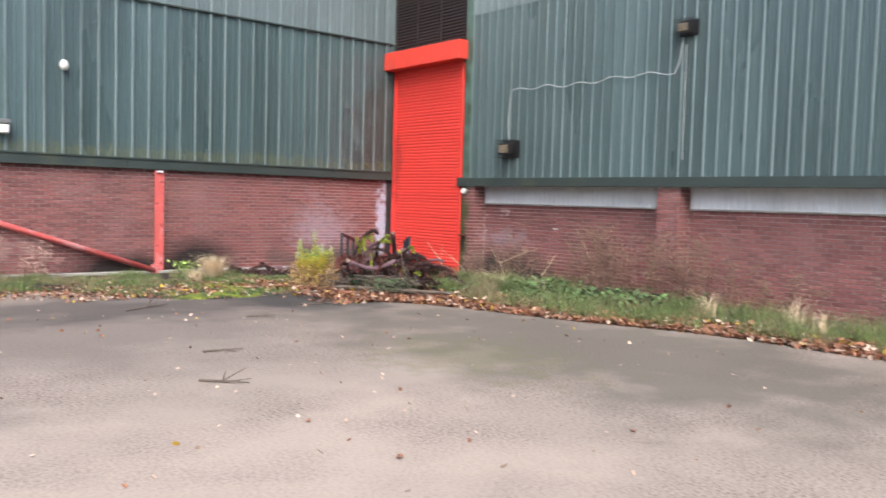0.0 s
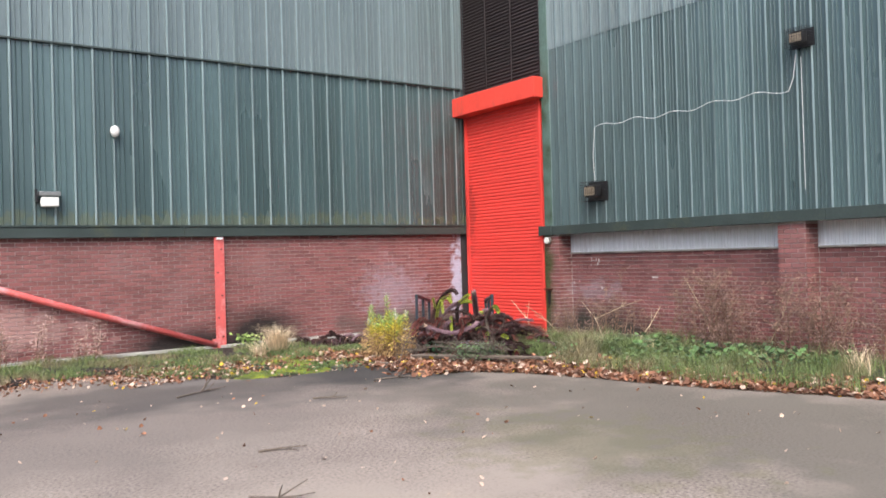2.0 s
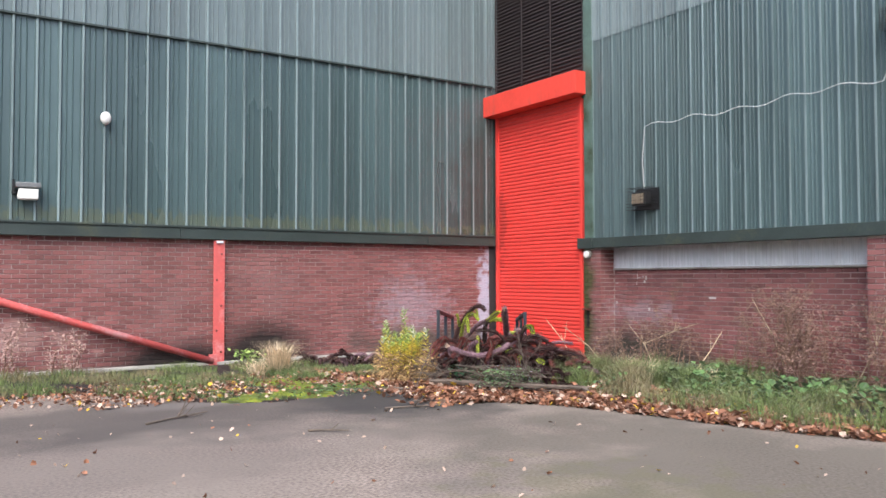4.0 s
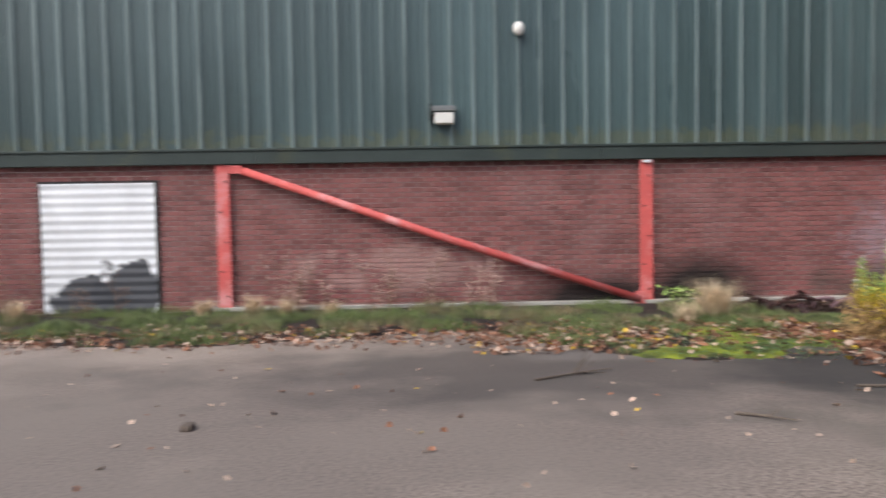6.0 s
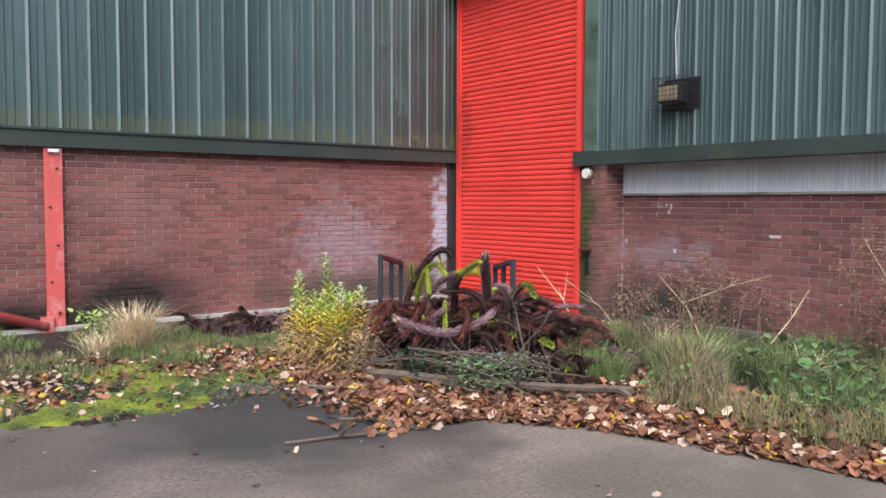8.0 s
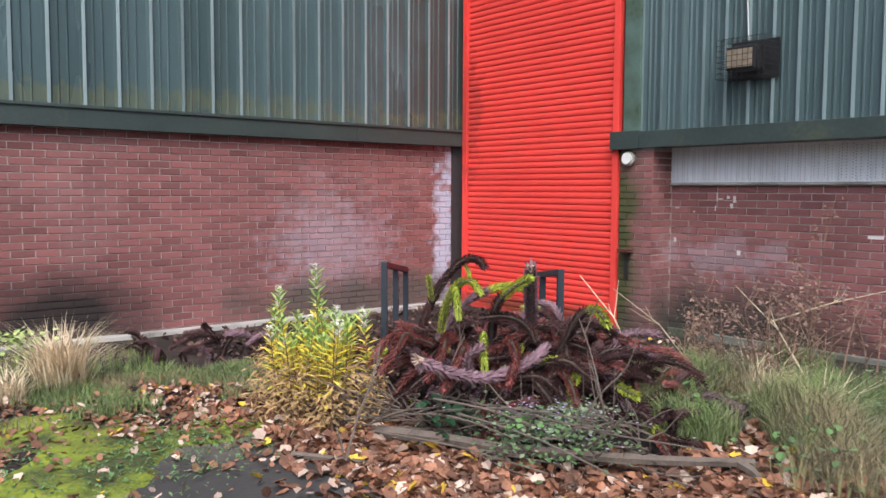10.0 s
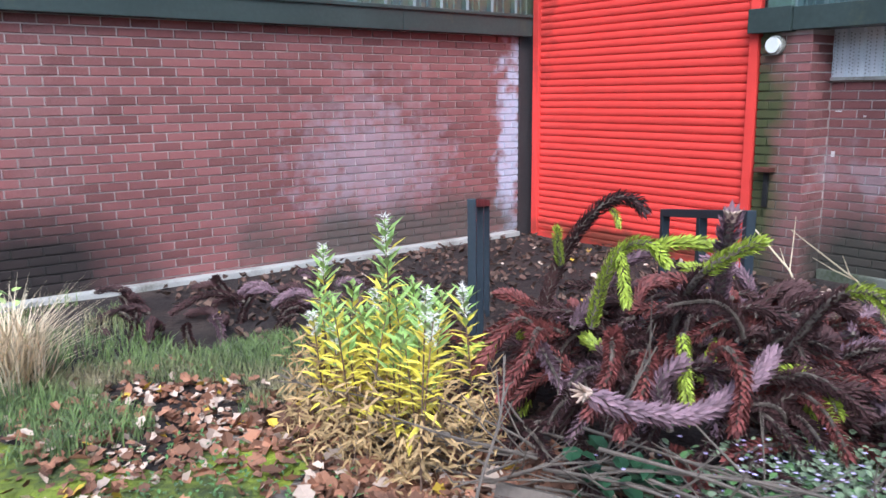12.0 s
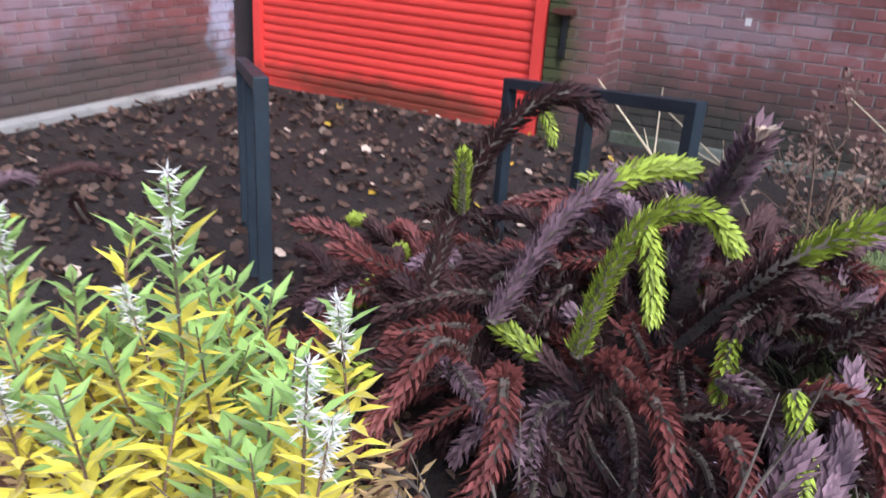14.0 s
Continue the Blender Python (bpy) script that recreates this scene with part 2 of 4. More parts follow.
FLUFF = material("seed_fluff", (0.80, 0.76, 0.70), 0.9, spread=0.1, bump=0)
NEEDLE_BROWN = material("dead_brown_spines", (0.050, 0.020, 0.020), 0.7, spread=0.3, scale=3, per_piece=0.5, bump=0, second=(0.12, 0.058, 0.055), second_at=(0.5, 0.66))
NEEDLE_RED = material("russet_spines", (0.20, 0.058, 0.050), 0.6, spread=0.3, scale=4, per_piece=0.45, bump=0)
NEEDLE_PURPLE = material("purple_grey_spines", (0.23, 0.14, 0.165), 0.7, spread=0.25, scale=4, per_piece=0.4, bump=0)
NEEDLE_GREEN = material("yellow_green_spines", (0.36, 0.43, 0.05), 0.5, spread=0.25, scale=7, per_piece=0.4, bump=0)
BARK = material("grey_bark", (0.15, 0.12, 0.098), 0.9, spread=0.35, scale=9, fine=50, bump=0.6, dist=0.006)
PALEBARK = material("pale_tree_bark", (0.34, 0.28, 0.21), 0.9, spread=0.4, scale=4, fine=30, bump=0.5, dist=0.01)
FOLIAGE = material("autumn_foliage", (0.20, 0.15, 0.045), 0.8, spread=0.3, scale=0.7, per_piece=0.5, bump=0)
PAINTW = material("chipped_white_paint", (0.72, 0.66, 0.64), 0.8, spread=0.15, bump=0)

# ---- helpers for meshes ----


def part(name, bm, mat, parent=None, label="", smooth=False):
    """Links a bmesh as one mesh object, under a thing or a part where one is given."""
    me = bpy.data.meshes.new(name)
    bm.normal_update()
    bm.to_mesh(me)
    bm.free()
    me.materials.append(mat)
    if smooth:
        me.polygons.foreach_set("use_smooth", [True] * len(me.polygons))
    ob = new(name, me)
    if parent:
        ob.parent = parent
    if label:
        ob["label"] = label
    return ob


def joined(name, verts, faces, mats, parent=None, index=None):
    """One mesh object from computed arrays of vertices and faces."""
    me = bpy.data.meshes.new(name)
    me.from_pydata(verts, [], faces)
    for m in mats if isinstance(mats, (list, tuple)) else (mats,):
        me.materials.append(m)
    if index is not None:
        me.polygons.foreach_set("material_index", index)
    me.update()
    ob = new(name, me)
    if parent:
        ob.parent = parent
    return ob


def thing(name, at=(0, 0, 0), label="", category="", group="", kind=""):
    ob = new(name)
    ob.location = at
    ob.empty_display_size = 0.1
    return tagged(ob, label, category, group, kind)


def box(bm, a, b, bevel=0.0):
    """Adds a box between two corners, with its edges rounded off."""
    c = [(a[i] + b[i]) / 2 for i in range(3)]
    s = [abs(b[i] - a[i]) for i in range(3)]
    r = bmesh.ops.create_cube(bm, size=1, matrix=Matrix.Translation(c) @ Matrix.Diagonal((*s, 1)))
    if bevel:
        edges = list({e for v in r["verts"] for e in v.link_edges})
        bmesh.ops.bevel(bm, geom=edges, offset=bevel, segments=2, affect="EDGES", profile=0.6)
    return bm


def boxes(*items, bevel=0.0):
    bm = bmesh.new()
    for a, b in items:
        box(bm, a, b, bevel)
    return bm


def tube(bm, pts, radii, sides=8, cap=True):
    """A tapered tube along points."""
    pts = [Vector(p) for p in pts]
    rings = []
    for i, p in enumerate(pts):
        d = (pts[min(i + 1, len(pts) - 1)] - pts[max(i - 1, 0)]).normalized()
        u = d.orthogonal().normalized() if i == 0 else (rings_u - d * rings_u.dot(d)).normalized()
        rings_u = u
        w = d.cross(u)
        r = radii[i] if isinstance(radii, (list, tuple)) else radii
        rings.append([bm.verts.new(p + u * r * math.cos(k * math.tau / sides) + w * r * math.sin(k * math.tau / sides)) for k in range(sides)])
    for a, b in zip(rings, rings[1:]):
        for k in range(sides):
            bm.faces.new((a[k], a[(k + 1) % sides], b[(k + 1) % sides], b[k]))
    if cap:
        bm.faces.new(list(reversed(rings[0])))
        bm.faces.new(rings[-1])
    return bm


def profile_sheet(profile, z0, z1, crown=0):
    """Extrudes an open profile of (along, out) points upwards into a sheet."""
    bm = bmesh.new()
    lo = [bm.verts.new((x, -d, z0)) for x, d in profile]
    hi = [bm.verts.new((x, -d, z1)) for x, d in profile]
    for i in range(len(profile) - 1):
        f = bm.faces.new((lo[i], lo[i + 1], hi[i + 1], hi[i]))
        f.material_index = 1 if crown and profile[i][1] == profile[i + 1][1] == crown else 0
    return bm


rng = random.Random(7)

# ---- ground ----
BM = bmesh.new()
bmesh.ops.create_grid(BM, x_segments=40, y_segments=40, size=400)
ground = tagged(part("ground", BM, ASPHALT), "worn grey-brown asphalt yard with damp patches", "ground", kind="structure")


def verge_edge(x):
    """The yard's edge along the long brick wall: how far the verge reaches."""
    if x < -8.4:
        return -2.6 - 0.35 * math.sin(x * 0.9)
    if x < -4.6:
        return -2.6 - 1.75 * math.sin((x + 8.4) / 3.8 * math.pi) ** 1.0
    return -2.6 - (x + 4.6) * 14


def right_edge(y):
    """The yard's edge along the wall with the windows."""
    steps = ((-30, -1.7), (-14, -2.1), (-11, -2.5), (-9.45, -2.95), (-7.8, -3.4), (-6.6, -3.9), (-5.5, -4.75), (1, -4.75))
    for (y0, x0), (y1, x1) in zip(steps, steps[1:]):
        if y < y1:
            return x0 + (x1 - x0) * (y - y0) / (y1 - y0) - 0.08 * math.sin(y * 1.3)
    return -4.75


def on_verge(x, y):
    return (0.1 > y > max(verge_edge(x), -4.6) and -26 < x < -3.9) or (right_edge(y) < x < 0.4 and y < 0.1)


def mound(x, y):
    """Height of the soil: a gentle uneven rise over the asphalt."""
    n = noise.noise((x * 1.1, y * 1.1, 3.0))
    if x > right_edge(y) and y < 0:
        e = min(1.0, (x - right_edge(y)) / 1.0)
    else:
        e = min(1.0, max(0.0, (y - verge_edge(x)) / 0.8))
    return 0.006 + e * (0.03 + 0.03 * n)


def soil_sheet():
    step = 0.12
    verts, faces, idx = [], [], {}
    xs = [i * step for i in range(int(-26 / step), 5)]
    ys = [j * step for j in range(int(-26 / step), 3)]
    for x in xs:
        for y in ys:
            if not on_verge(x, y) and not on_verge(x + step, y) and not on_verge(x, y + step):
                continue
            if y > 0.14 and x < 0:
                continue
            q = []
            for a, b in ((x, y), (x + step, y), (x + step, y + step), (x, y + step)):
                k = (round(a / step), round(b / step))
                if k not in idx:
                    idx[k] = len(verts)
                    inside = on_verge(a, b)
                    verts.append((a, b, mound(a, b) if inside else -0.01))
                q.append(idx[k])
            faces.append(q)
    return joined("verge_soil", verts, faces, SOIL)


tagged(soil_sheet(), "dark damp soil verge along the building", "soil", kind="structure")

# ---- the long wall with the cladding ----
H = 2.2
BF = 0.12
WEST = -16.2
wall_west = tagged(part("wall_north", boxes(((WEST, BF + 0.012, 0), (-14.93, 0.35, H + 0.3)), ((-14.93, BF + 0.012, 1.98), (-13.17, 0.35, H + 0.3)),
                                            ((-13.17, BF + 0.012, 0), (0.05, 0.35, H + 0.3))), MORTAR),
                   "long red brick wall with pale mortar and stains", "brick wall", kind="structure")
part("plinth", boxes(((-12.5, 0.0, 0.0), (-0.1, 0.17, 0.085)), bevel=0.012), CONCRETE, wall_west, "pale concrete plinth strip")
part("wall_backing", boxes(((WEST, 0.2, 2.3), (0.05, 0.35, 8.6))), TRIM, wall_west)


def rib_profile(width, pitch, depth):
    pts = []
    for k in range(round(width / pitch)):
        x = k * pitch
        pts += [(x, 0), (x + 0.02, depth), (x + 0.055, depth), (x + 0.075, 0)]
        for f in (0.42, 0.68):
            c = x + pitch * f
            pts += [(c - 0.012, 0), (c, depth * 0.35), (c + 0.012, 0)]
    pts.append((width + 0.004, 0))
    return pts


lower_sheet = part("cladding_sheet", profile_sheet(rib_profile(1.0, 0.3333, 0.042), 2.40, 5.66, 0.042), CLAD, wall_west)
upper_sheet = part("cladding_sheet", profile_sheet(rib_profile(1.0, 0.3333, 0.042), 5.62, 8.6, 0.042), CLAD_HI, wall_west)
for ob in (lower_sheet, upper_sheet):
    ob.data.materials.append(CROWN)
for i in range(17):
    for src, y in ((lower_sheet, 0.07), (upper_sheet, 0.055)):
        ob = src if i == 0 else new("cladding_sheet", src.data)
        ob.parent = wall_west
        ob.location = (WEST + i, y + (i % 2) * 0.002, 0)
part("seam_flashing", boxes(((WEST, 0.005, 5.605), (0.0, 0.05, 5.635))), TRIM, wall_west)
for i, (x0, x1) in enumerate(((WEST - 0.1, -11.7), (-11.7, -6.6), (-6.6, -1.65), (-1.65, 0.06))):
    part("fascia", boxes(((x0 + 0.002, 0.0, H), (x1 - 0.002, 0.13, H + 0.21)), ((x0 + 0.002, -0.02, H + 0.19), (x1 - 0.002, 0.1, H + 0.225)), bevel=0.006), TRIM, wall_west)
part("corner_flashing", boxes(((WEST - 0.12, 0.0, H + 0.3), (WEST + 0.12, 0.2, 8.6)), bevel=0.01), TRIM, wall_west)
part("corner_return", boxes(((-0.03, 0.1, 0), (0.2, 0.36, 8.6))), LOUVRE, wall_west)
part("end_wall", boxes(((WEST, 0.35, 0), (WEST + 0.3, 18, 8.6))), CLAD, wall_west)
part("roof_edge", boxes(((WEST - 0.1, -0.1, 8.6), (0.3, 18, 8.8)), bevel=0.02), TRIM, wall_west)

# ---- the wall with the windows ----
SOUTH = -25.0
HE = 2.07
RX = 0.06
PX = 0.42
wall_east = tagged(part("wall_east", boxes(((PX + 0.012, SOUTH, 0), (0.75, -2.78, 1.68)), ((0.54, SOUTH, 1.6), (0.75, -2.78, 8.6))), MORTAR),
                   "red brick wall bays under ribbed dark green cladding", "brick wall", kind="structure")
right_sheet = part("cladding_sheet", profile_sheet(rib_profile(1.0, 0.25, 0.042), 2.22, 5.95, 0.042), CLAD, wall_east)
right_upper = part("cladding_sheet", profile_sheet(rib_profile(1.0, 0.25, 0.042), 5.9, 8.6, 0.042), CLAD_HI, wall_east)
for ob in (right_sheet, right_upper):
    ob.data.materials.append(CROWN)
for i in range(22):
    for src, x in ((right_sheet, RX + 0.05), (right_upper, RX + 0.036)):
        ob = src if i == 0 else new("cladding_sheet", src.data)
        ob.parent = wall_east
        ob.rotation_euler = (0, 0, radians(-90))
        ob.location = (x + (i % 2) * 0.002, -2.95 - i, 0)
part("corner_flashing", boxes(((RX - 0.02, -2.98, 2.25), (RX + 0.3, -2.76, 8.6)), bevel=0.012), MOSSY, wall_east, "pale mossy corner flashing")
for y0, y1 in ((-2.62, -3.0), (-3.0, -8.9), (-8.9, -14.9), (-14.9, SOUTH)):
    d = 0.025 if y0 == -2.62 else 0.0
    part("fascia", boxes(((RX - 0.05 - d, y1 + 0.002, HE - d * 0.3), (RX + 0.2, y0 - 0.002, HE + 0.18 + d * 0.4)), bevel=0.006), TRIM, wall_east)
PIERS = [(-2.70, -3.15), (-8.08, -8.55), (-13.4, -13.93), (-18.9, -19.43)]
for y0, y1 in PIERS:
    part("pier_core", boxes(((RX + 0.022, y1 + 0.01, 0), (PX + 0.1, y0 - 0.01, HE + 0.05))), MORTAR, wall_east)
for (a0, a1), (b0, b1) in zip(PIERS, PIERS[1:]):
    part("window_sill", boxes(((PX - 0.045, b0, 1.672), (PX + 0.15, a1, 1.70)), bevel=0.006), CONCRETE, wall_east, "thin grey sill")
part("plinth", boxes(((PX - 0.05, -7.95, 0), (PX + 0.014, -3.16, 0.10)), bevel=0.012), DAMPSTONE, wall_east, "mossy concrete plinth strip")
part("roof_edge", boxes(((-0.05, SOUTH, 8.6), (8, 0.0, 8.8)), bevel=0.02), TRIM, wall_east)


def perforated_sheet(y0, y1):
    """A white corrugated steel screen with small holes over a strip window."""
    w = y0 - y1
    pts, x = [], 0.0
    while x < w:
        pts += [(x, 0), (min(w, x + 0.05), 0), (min(w, x + 0.065), 0.018), (min(w, x + 0.115), 0.018)]
        x += 0.13
    pts.append((w, 0))
    pts = sorted(set(pts))
    ob = part("window_screen", profile_sheet(pts, 1.70, HE + 0.02), GALV, None, smooth=False)
    ob.rotation_euler = (0, 0, radians(-90))
    ob.location = (PX - 0.02, y0, 0)
    tagged(ob, "white corrugated perforated steel screen over a strip window", "window screen", "window screens", kind="structure")
    verts, faces = [], []
    r = 0.006
    for k in range(int(w / 0.026)):
        a = k * 0.026 + 0.013
        ph = a % 0.13
        out = 0.0 if ph < 0.052 else (0.018 if 0.065 < ph < 0.115 else 0.009)
        for j in range(12):
            z = 1.725 + j * 0.028 + (k % 2) * 0.014
            b = len(verts)
            verts += [(a + r * math.cos(q * math.tau / 6), -out - 0.0025, z + r * math.sin(q * math.tau / 6)) for q in range(6)]
            faces.append(tuple(range(b, b + 6)))
    holes = joined("perforation", verts, faces, HOLE, ob)
    holes["kind"] = "stuff"
    return ob


for (a0, a1), (b0, b1) in zip(PIERS[:2], PIERS[1:3]):
    perforated_sheet(a1, b0)

# ---- unseen dark walls, added so the lower cladding reflects less sky ----
for name, a, b in (("wall_south", (-46, -36, 0), (8, -35, 8.5)), ("wall_west", (-46, -35, 0), (-45, -1, 8.5))):
    tagged(part(name, boxes((a, b)), UNSEENWALL), "unseen dark wall added to darken low reflections", "boundary", kind="structure")

# ---- shutter bay ----
SX = 0.10
door = thing("door_1", (SX, -1.35, 0), "tall bright red steel roller shutter, closed, grimy at the foot", "roller shutter", kind="structure")
slat_bm = bmesh.new()
prof = [(0.0, 0.0), (-0.011, 0.010), (-0.0155, 0.026), (-0.0155, 0.045), (-0.011, 0.062), (0.0, 0.070), (0.004, 0.0745)]
lo = [slat_bm.verts.new((d, -1.28, z)) for d, z in prof]
hi = [slat_bm.verts.new((d, 1.28, z)) for d, z in prof]
for i in range(len(prof) - 1):
    slat_bm.faces.new((lo[i], hi[i], hi[i + 1], lo[i + 1]))
slat = part("slat", slat_bm, RED, door, smooth=False)
slat.location = (0, 0, 0.10)
for i in range(1, 66):
    ob = new("slat", slat.data)
    ob.parent = door
    ob.location = (0, 0, 0.10 + i * 0.0745)
part("bottom_rail", boxes(((-0.03, -1.27, 0.0), (0.02, 1.27, 0.10)), bevel=0.008), RED, door, "grimy red bottom rail")
for y in (-1.335, 1.255):
    part("guide_rail", boxes(((-0.05, y, 0), (-0.03, y + 0.08, 4.94)), ((-0.03, y, 0), (0.03, y + 0.02 if y < 0 else y + 0.08, 4.9)), bevel=0.004), RED, door)
part("backing", boxes(((0.03, -1.36, 0), (0.1, 1.36, 8.6))), LOUVRE, door)
hood = tagged(part("shutter_hood", boxes(((-0.22, -2.82, 4.94), (0.1, 0.06, 5.37)), bevel=0.015), LINTEL), "boxed red steel shutter hood with streaked paint", "shutter hood", kind="structure")
louvre = thing("louvre", (SX, -1.35, 5.3), "dark louvred vent panel above the red shutter", "louvre", kind="structure")
blade_bm = boxes(((-0.005, -1.36, 0), (0.0, 1.36, 0.012)))
bmesh.ops.create_cube(blade_bm, size=1, matrix=pose(0.02, 0, 0.03, 0, 38, 0) @ Matrix.Diagonal((0.004, 2.72, 0.085, 1)))
blade = part("slat", blade_bm, LOUVRE, louvre)
for i in range(1, 44):
    ob = new("slat", blade.data)
    ob.parent = louvre
    ob.location = (0, 0, 0.02 + i * 0.075)
for y in (-1.37, -0.45, 0.45, 1.33):
    part("mullion", boxes(((-0.03, y, 0), (-0.012, y + 0.03, 3.3))), LOUVRE, louvre)

# ---- steel frame on the long wall ----


def i_post(x, name="steel_post"):
    p = thing(name, (x, 0.05, 0), "faded red steel post against the brick wall", "steel post", "wall posts")
    part("flange", boxes(((-0.10, -0.012, 0), (0.10, 0.0, H - 0.01)), bevel=0.003), STEEL, p)
    part("web", boxes(((-0.006, 0.0, 0), (0.006, 0.056, H - 0.01))), STEEL, p)
    part("base_plate", boxes(((-0.14, -0.06, 0), (0.14, 0.06, 0.02)), bevel=0.003), DARKRUST, p)
    for z in (0.25, 0.62, 1.05, 1.5, 1.95):
        b = bmesh.new()
        bmesh.ops.create_cone(b, cap_ends=True, segments=6, radius1=0.02, radius2=0.017, depth=0.018, matrix=pose(0.04 * (1 if int(z * 20) % 2 else -1), -0.02, z, 90))
        part("bolt", b, DARKRUST, p)
    return p


for x in (-5.92, -12.21, -16.08):
    i_post(x)
brace = tagged(part("diagonal_brace", tube(bmesh.new(), [(-11.9, 0.0, 2.10), (-9.0, -0.005, 1.085), (-6.03, 0.0, 0.10)], 0.058, 14), STEEL, smooth=True),
               "faded red tubular steel brace running diagonally across brickwork", "brace")
part("end_plate", boxes(((-6.1, -0.02, 0.03), (-5.96, 0.03, 0.22)), bevel=0.004), STEEL, brace)
part("end_plate", boxes(((-12.10, 0.01, 2.06), (-11.92, 0.04, 2.18)), bevel=0.004), STEEL, brace)
part("bracket", boxes(((-5.98, -0.01, H - 0.06), (-5.86, 0.04, H - 0.02)), bevel=0.004), GALV, brace)

white_door = thing("door_2", (-14.05, 0.10, 0), "doorway boarded with white corrugated sheet, dark patch at the foot", "boarded door", kind="structure")
pr, x = [], -0.83
sheet = bmesh.new()
zs = [0.03 + i * 0.02 for i in range(97)]
a = [sheet.verts.new((-0.84, 0.005 * math.sin(z * 48), z)) for z in zs]
b = [sheet.verts.new((0.83, 0.005 * math.sin(z * 48), z)) for z in zs]
for i in range(len(zs) - 1):
    sheet.faces.new((a[i], b[i], b[i + 1], a[i + 1]))
part("corrugated_sheet", sheet, GALV, white_door)
part("lintel", boxes(((-0.88, -0.0, 1.95), (0.89, 0.1, 1.985))), BLACKM, white_door)
for q in (-0.87, 0.85):
    part("jamb", boxes(((q, 0.0, 0), (q + 0.03, 0.2, 1.95))), BLACKM, white_door)
part("dark_reveal", boxes(((-0.87, 0.08, 0), (0.88, 0.12, 1.95))), LOUVRE, white_door)
# ---- fittings on the walls ----


def disc(bm, c, r, d, axis=0, seg=20):
    turn = {0: pose(0, 0, 0, 0, 90, 0), 1: pose(0, 0, 0, 90, 0, 0), 2: pose(0, 0, 0)}[axis]
    bmesh.ops.create_cone(bm, cap_ends=True, segments=seg, radius1=r, radius2=r * 0.93, depth=d, matrix=Matrix.Translation(c) @ turn)
    return bm


lamp = thing("bulkhead_light", (-7.82, 0.03, 4.12), "small round white bulkhead light on green cladding", "wall light")
part("base", disc(bmesh.new(), (0, 0, 0), 0.07, 0.05, 1), BLACKM, lamp)
bm = bmesh.new()
bmesh.ops.create_uvsphere(bm, u_segments=16, v_segments=10, radius=0.085, matrix=Matrix.Translation((0, -0.06, 0)) @ Matrix.Diagonal((1, 0.8, 1.25, 1)))
part("cover", bm, GLASSW, lamp, smooth=True)

flood = thing("floodlight", (-8.94, 0.03, 2.87), "weathered white floodlight on a bracket on green cladding", "floodlight")
part("housing", boxes(((-0.14, -0.15, -0.14), (0.15, -0.04, 0.02)), bevel=0.045), GLASSW, flood)
part("visor", boxes(((-0.17, -0.17, 0.05), (0.18, -0.02, 0.13)), bevel=0.015), DULLMETAL, flood)
part("lens", boxes(((-0.13, -0.168, -0.12), (0.14, -0.158, 0.03)), bevel=0.004), GLASSW, flood)
part("bracket", boxes(((-0.21, -0.1, -0.05), (-0.18, 0.0, 0.17)), ((-0.21, -0.02, -0.05), (0.1, 0.02, 0.02))), BLACKM, flood)


def caged_flood(at, s=1.0):
    f = thing("caged_floodlight", at, "black wire-caged floodlight with a grimy lens on green cladding", "floodlight", "caged floodlights")
    w, h, d = 0.27 * s, 0.2 * s, 0.30 * s
    part("housing", boxes(((-d * 0.75, -w * 0.5, -h * 0.6), (-d * 0.2, w * 0.75, h * 0.65)), bevel=0.02), BLACKM, f)
    part("lens", boxes(((-d * 0.80, -w * 0.35, -h * 0.45), (-d * 0.74, w * 0.7, h * 0.5)), bevel=0.006), OLDGLASS, f, "grimy brown lens")
    for i in range(10):
        y = -w + 2 * w * i / 9
        bar = tube(bmesh.new(), [(0, y, h), (-d, y, h), (-d, y, -h), (0, y, -h)], 0.003, 4)
        part('cage_wire', bar, BLACKM, f)
    for i in range(8):
        z = -h + 2 * h * i / 7
        bar = tube(bmesh.new(), [(0, -w, z), (-d, -w, z), (-d, w, z), (0, w, z)], 0.003, 4)
        part('cage_wire', bar, BLACKM, f)
    part("back_plate", boxes(((-0.015, -w, -h), (0.0, w, h))), BLACKM, f)
    return f


caged_flood((0.075, -4.3, 2.86), 0.92)
caged_flood((0.075, -8.6, 4.82), 0.68)
cable = thing("cable", (0.03, -4.25, 3.05), "thin pale cable looped between two floodlights", "cable")
pts = [(0, 0.0, 0.0), (0, 0.03, 0.5), (0, -0.03, 1.05)]
for i in range(1, 29):
    pts.append((0, -0.03 - i * 0.146, 1.05 + 0.035 * math.sin(i * 1.1) - 0.0 * i + 0.02 * math.sin(i * 0.37)))
pts += [(0, -4.2, 1.2), (0, -4.25, 1.55)]
part("wire", tube(bmesh.new(), pts, 0.008, 5), CABLE, cable)
part("wire", tube(bmesh.new(), [(0.02, -4.32, 1.5), (0.02, -4.33, -0.5)], 0.006, 5), CABLE, cable)

disc_lamp = thing("round_bulkhead_light", (0.05, -2.86, 1.96), "small round white light under the dark fascia", "wall light")
part("cover", disc(bmesh.new(), (-0.05, 0, 0), 0.062, 0.05), GLASSW, disc_lamp)
part("rim", disc(bmesh.new(), (-0.015, 0, 0), 0.078, 0.05), CONCRETE, disc_lamp)
hasp = thing("rusty_wall_bracket", (0.06, -2.84, 0.93), "small rusty steel bracket on mossy brick pier", "bracket")
part("plate", boxes(((-0.10, -0.07, 0), (0.0, 0.07, 0.035)), bevel=0.004), DARKRUST, hasp)
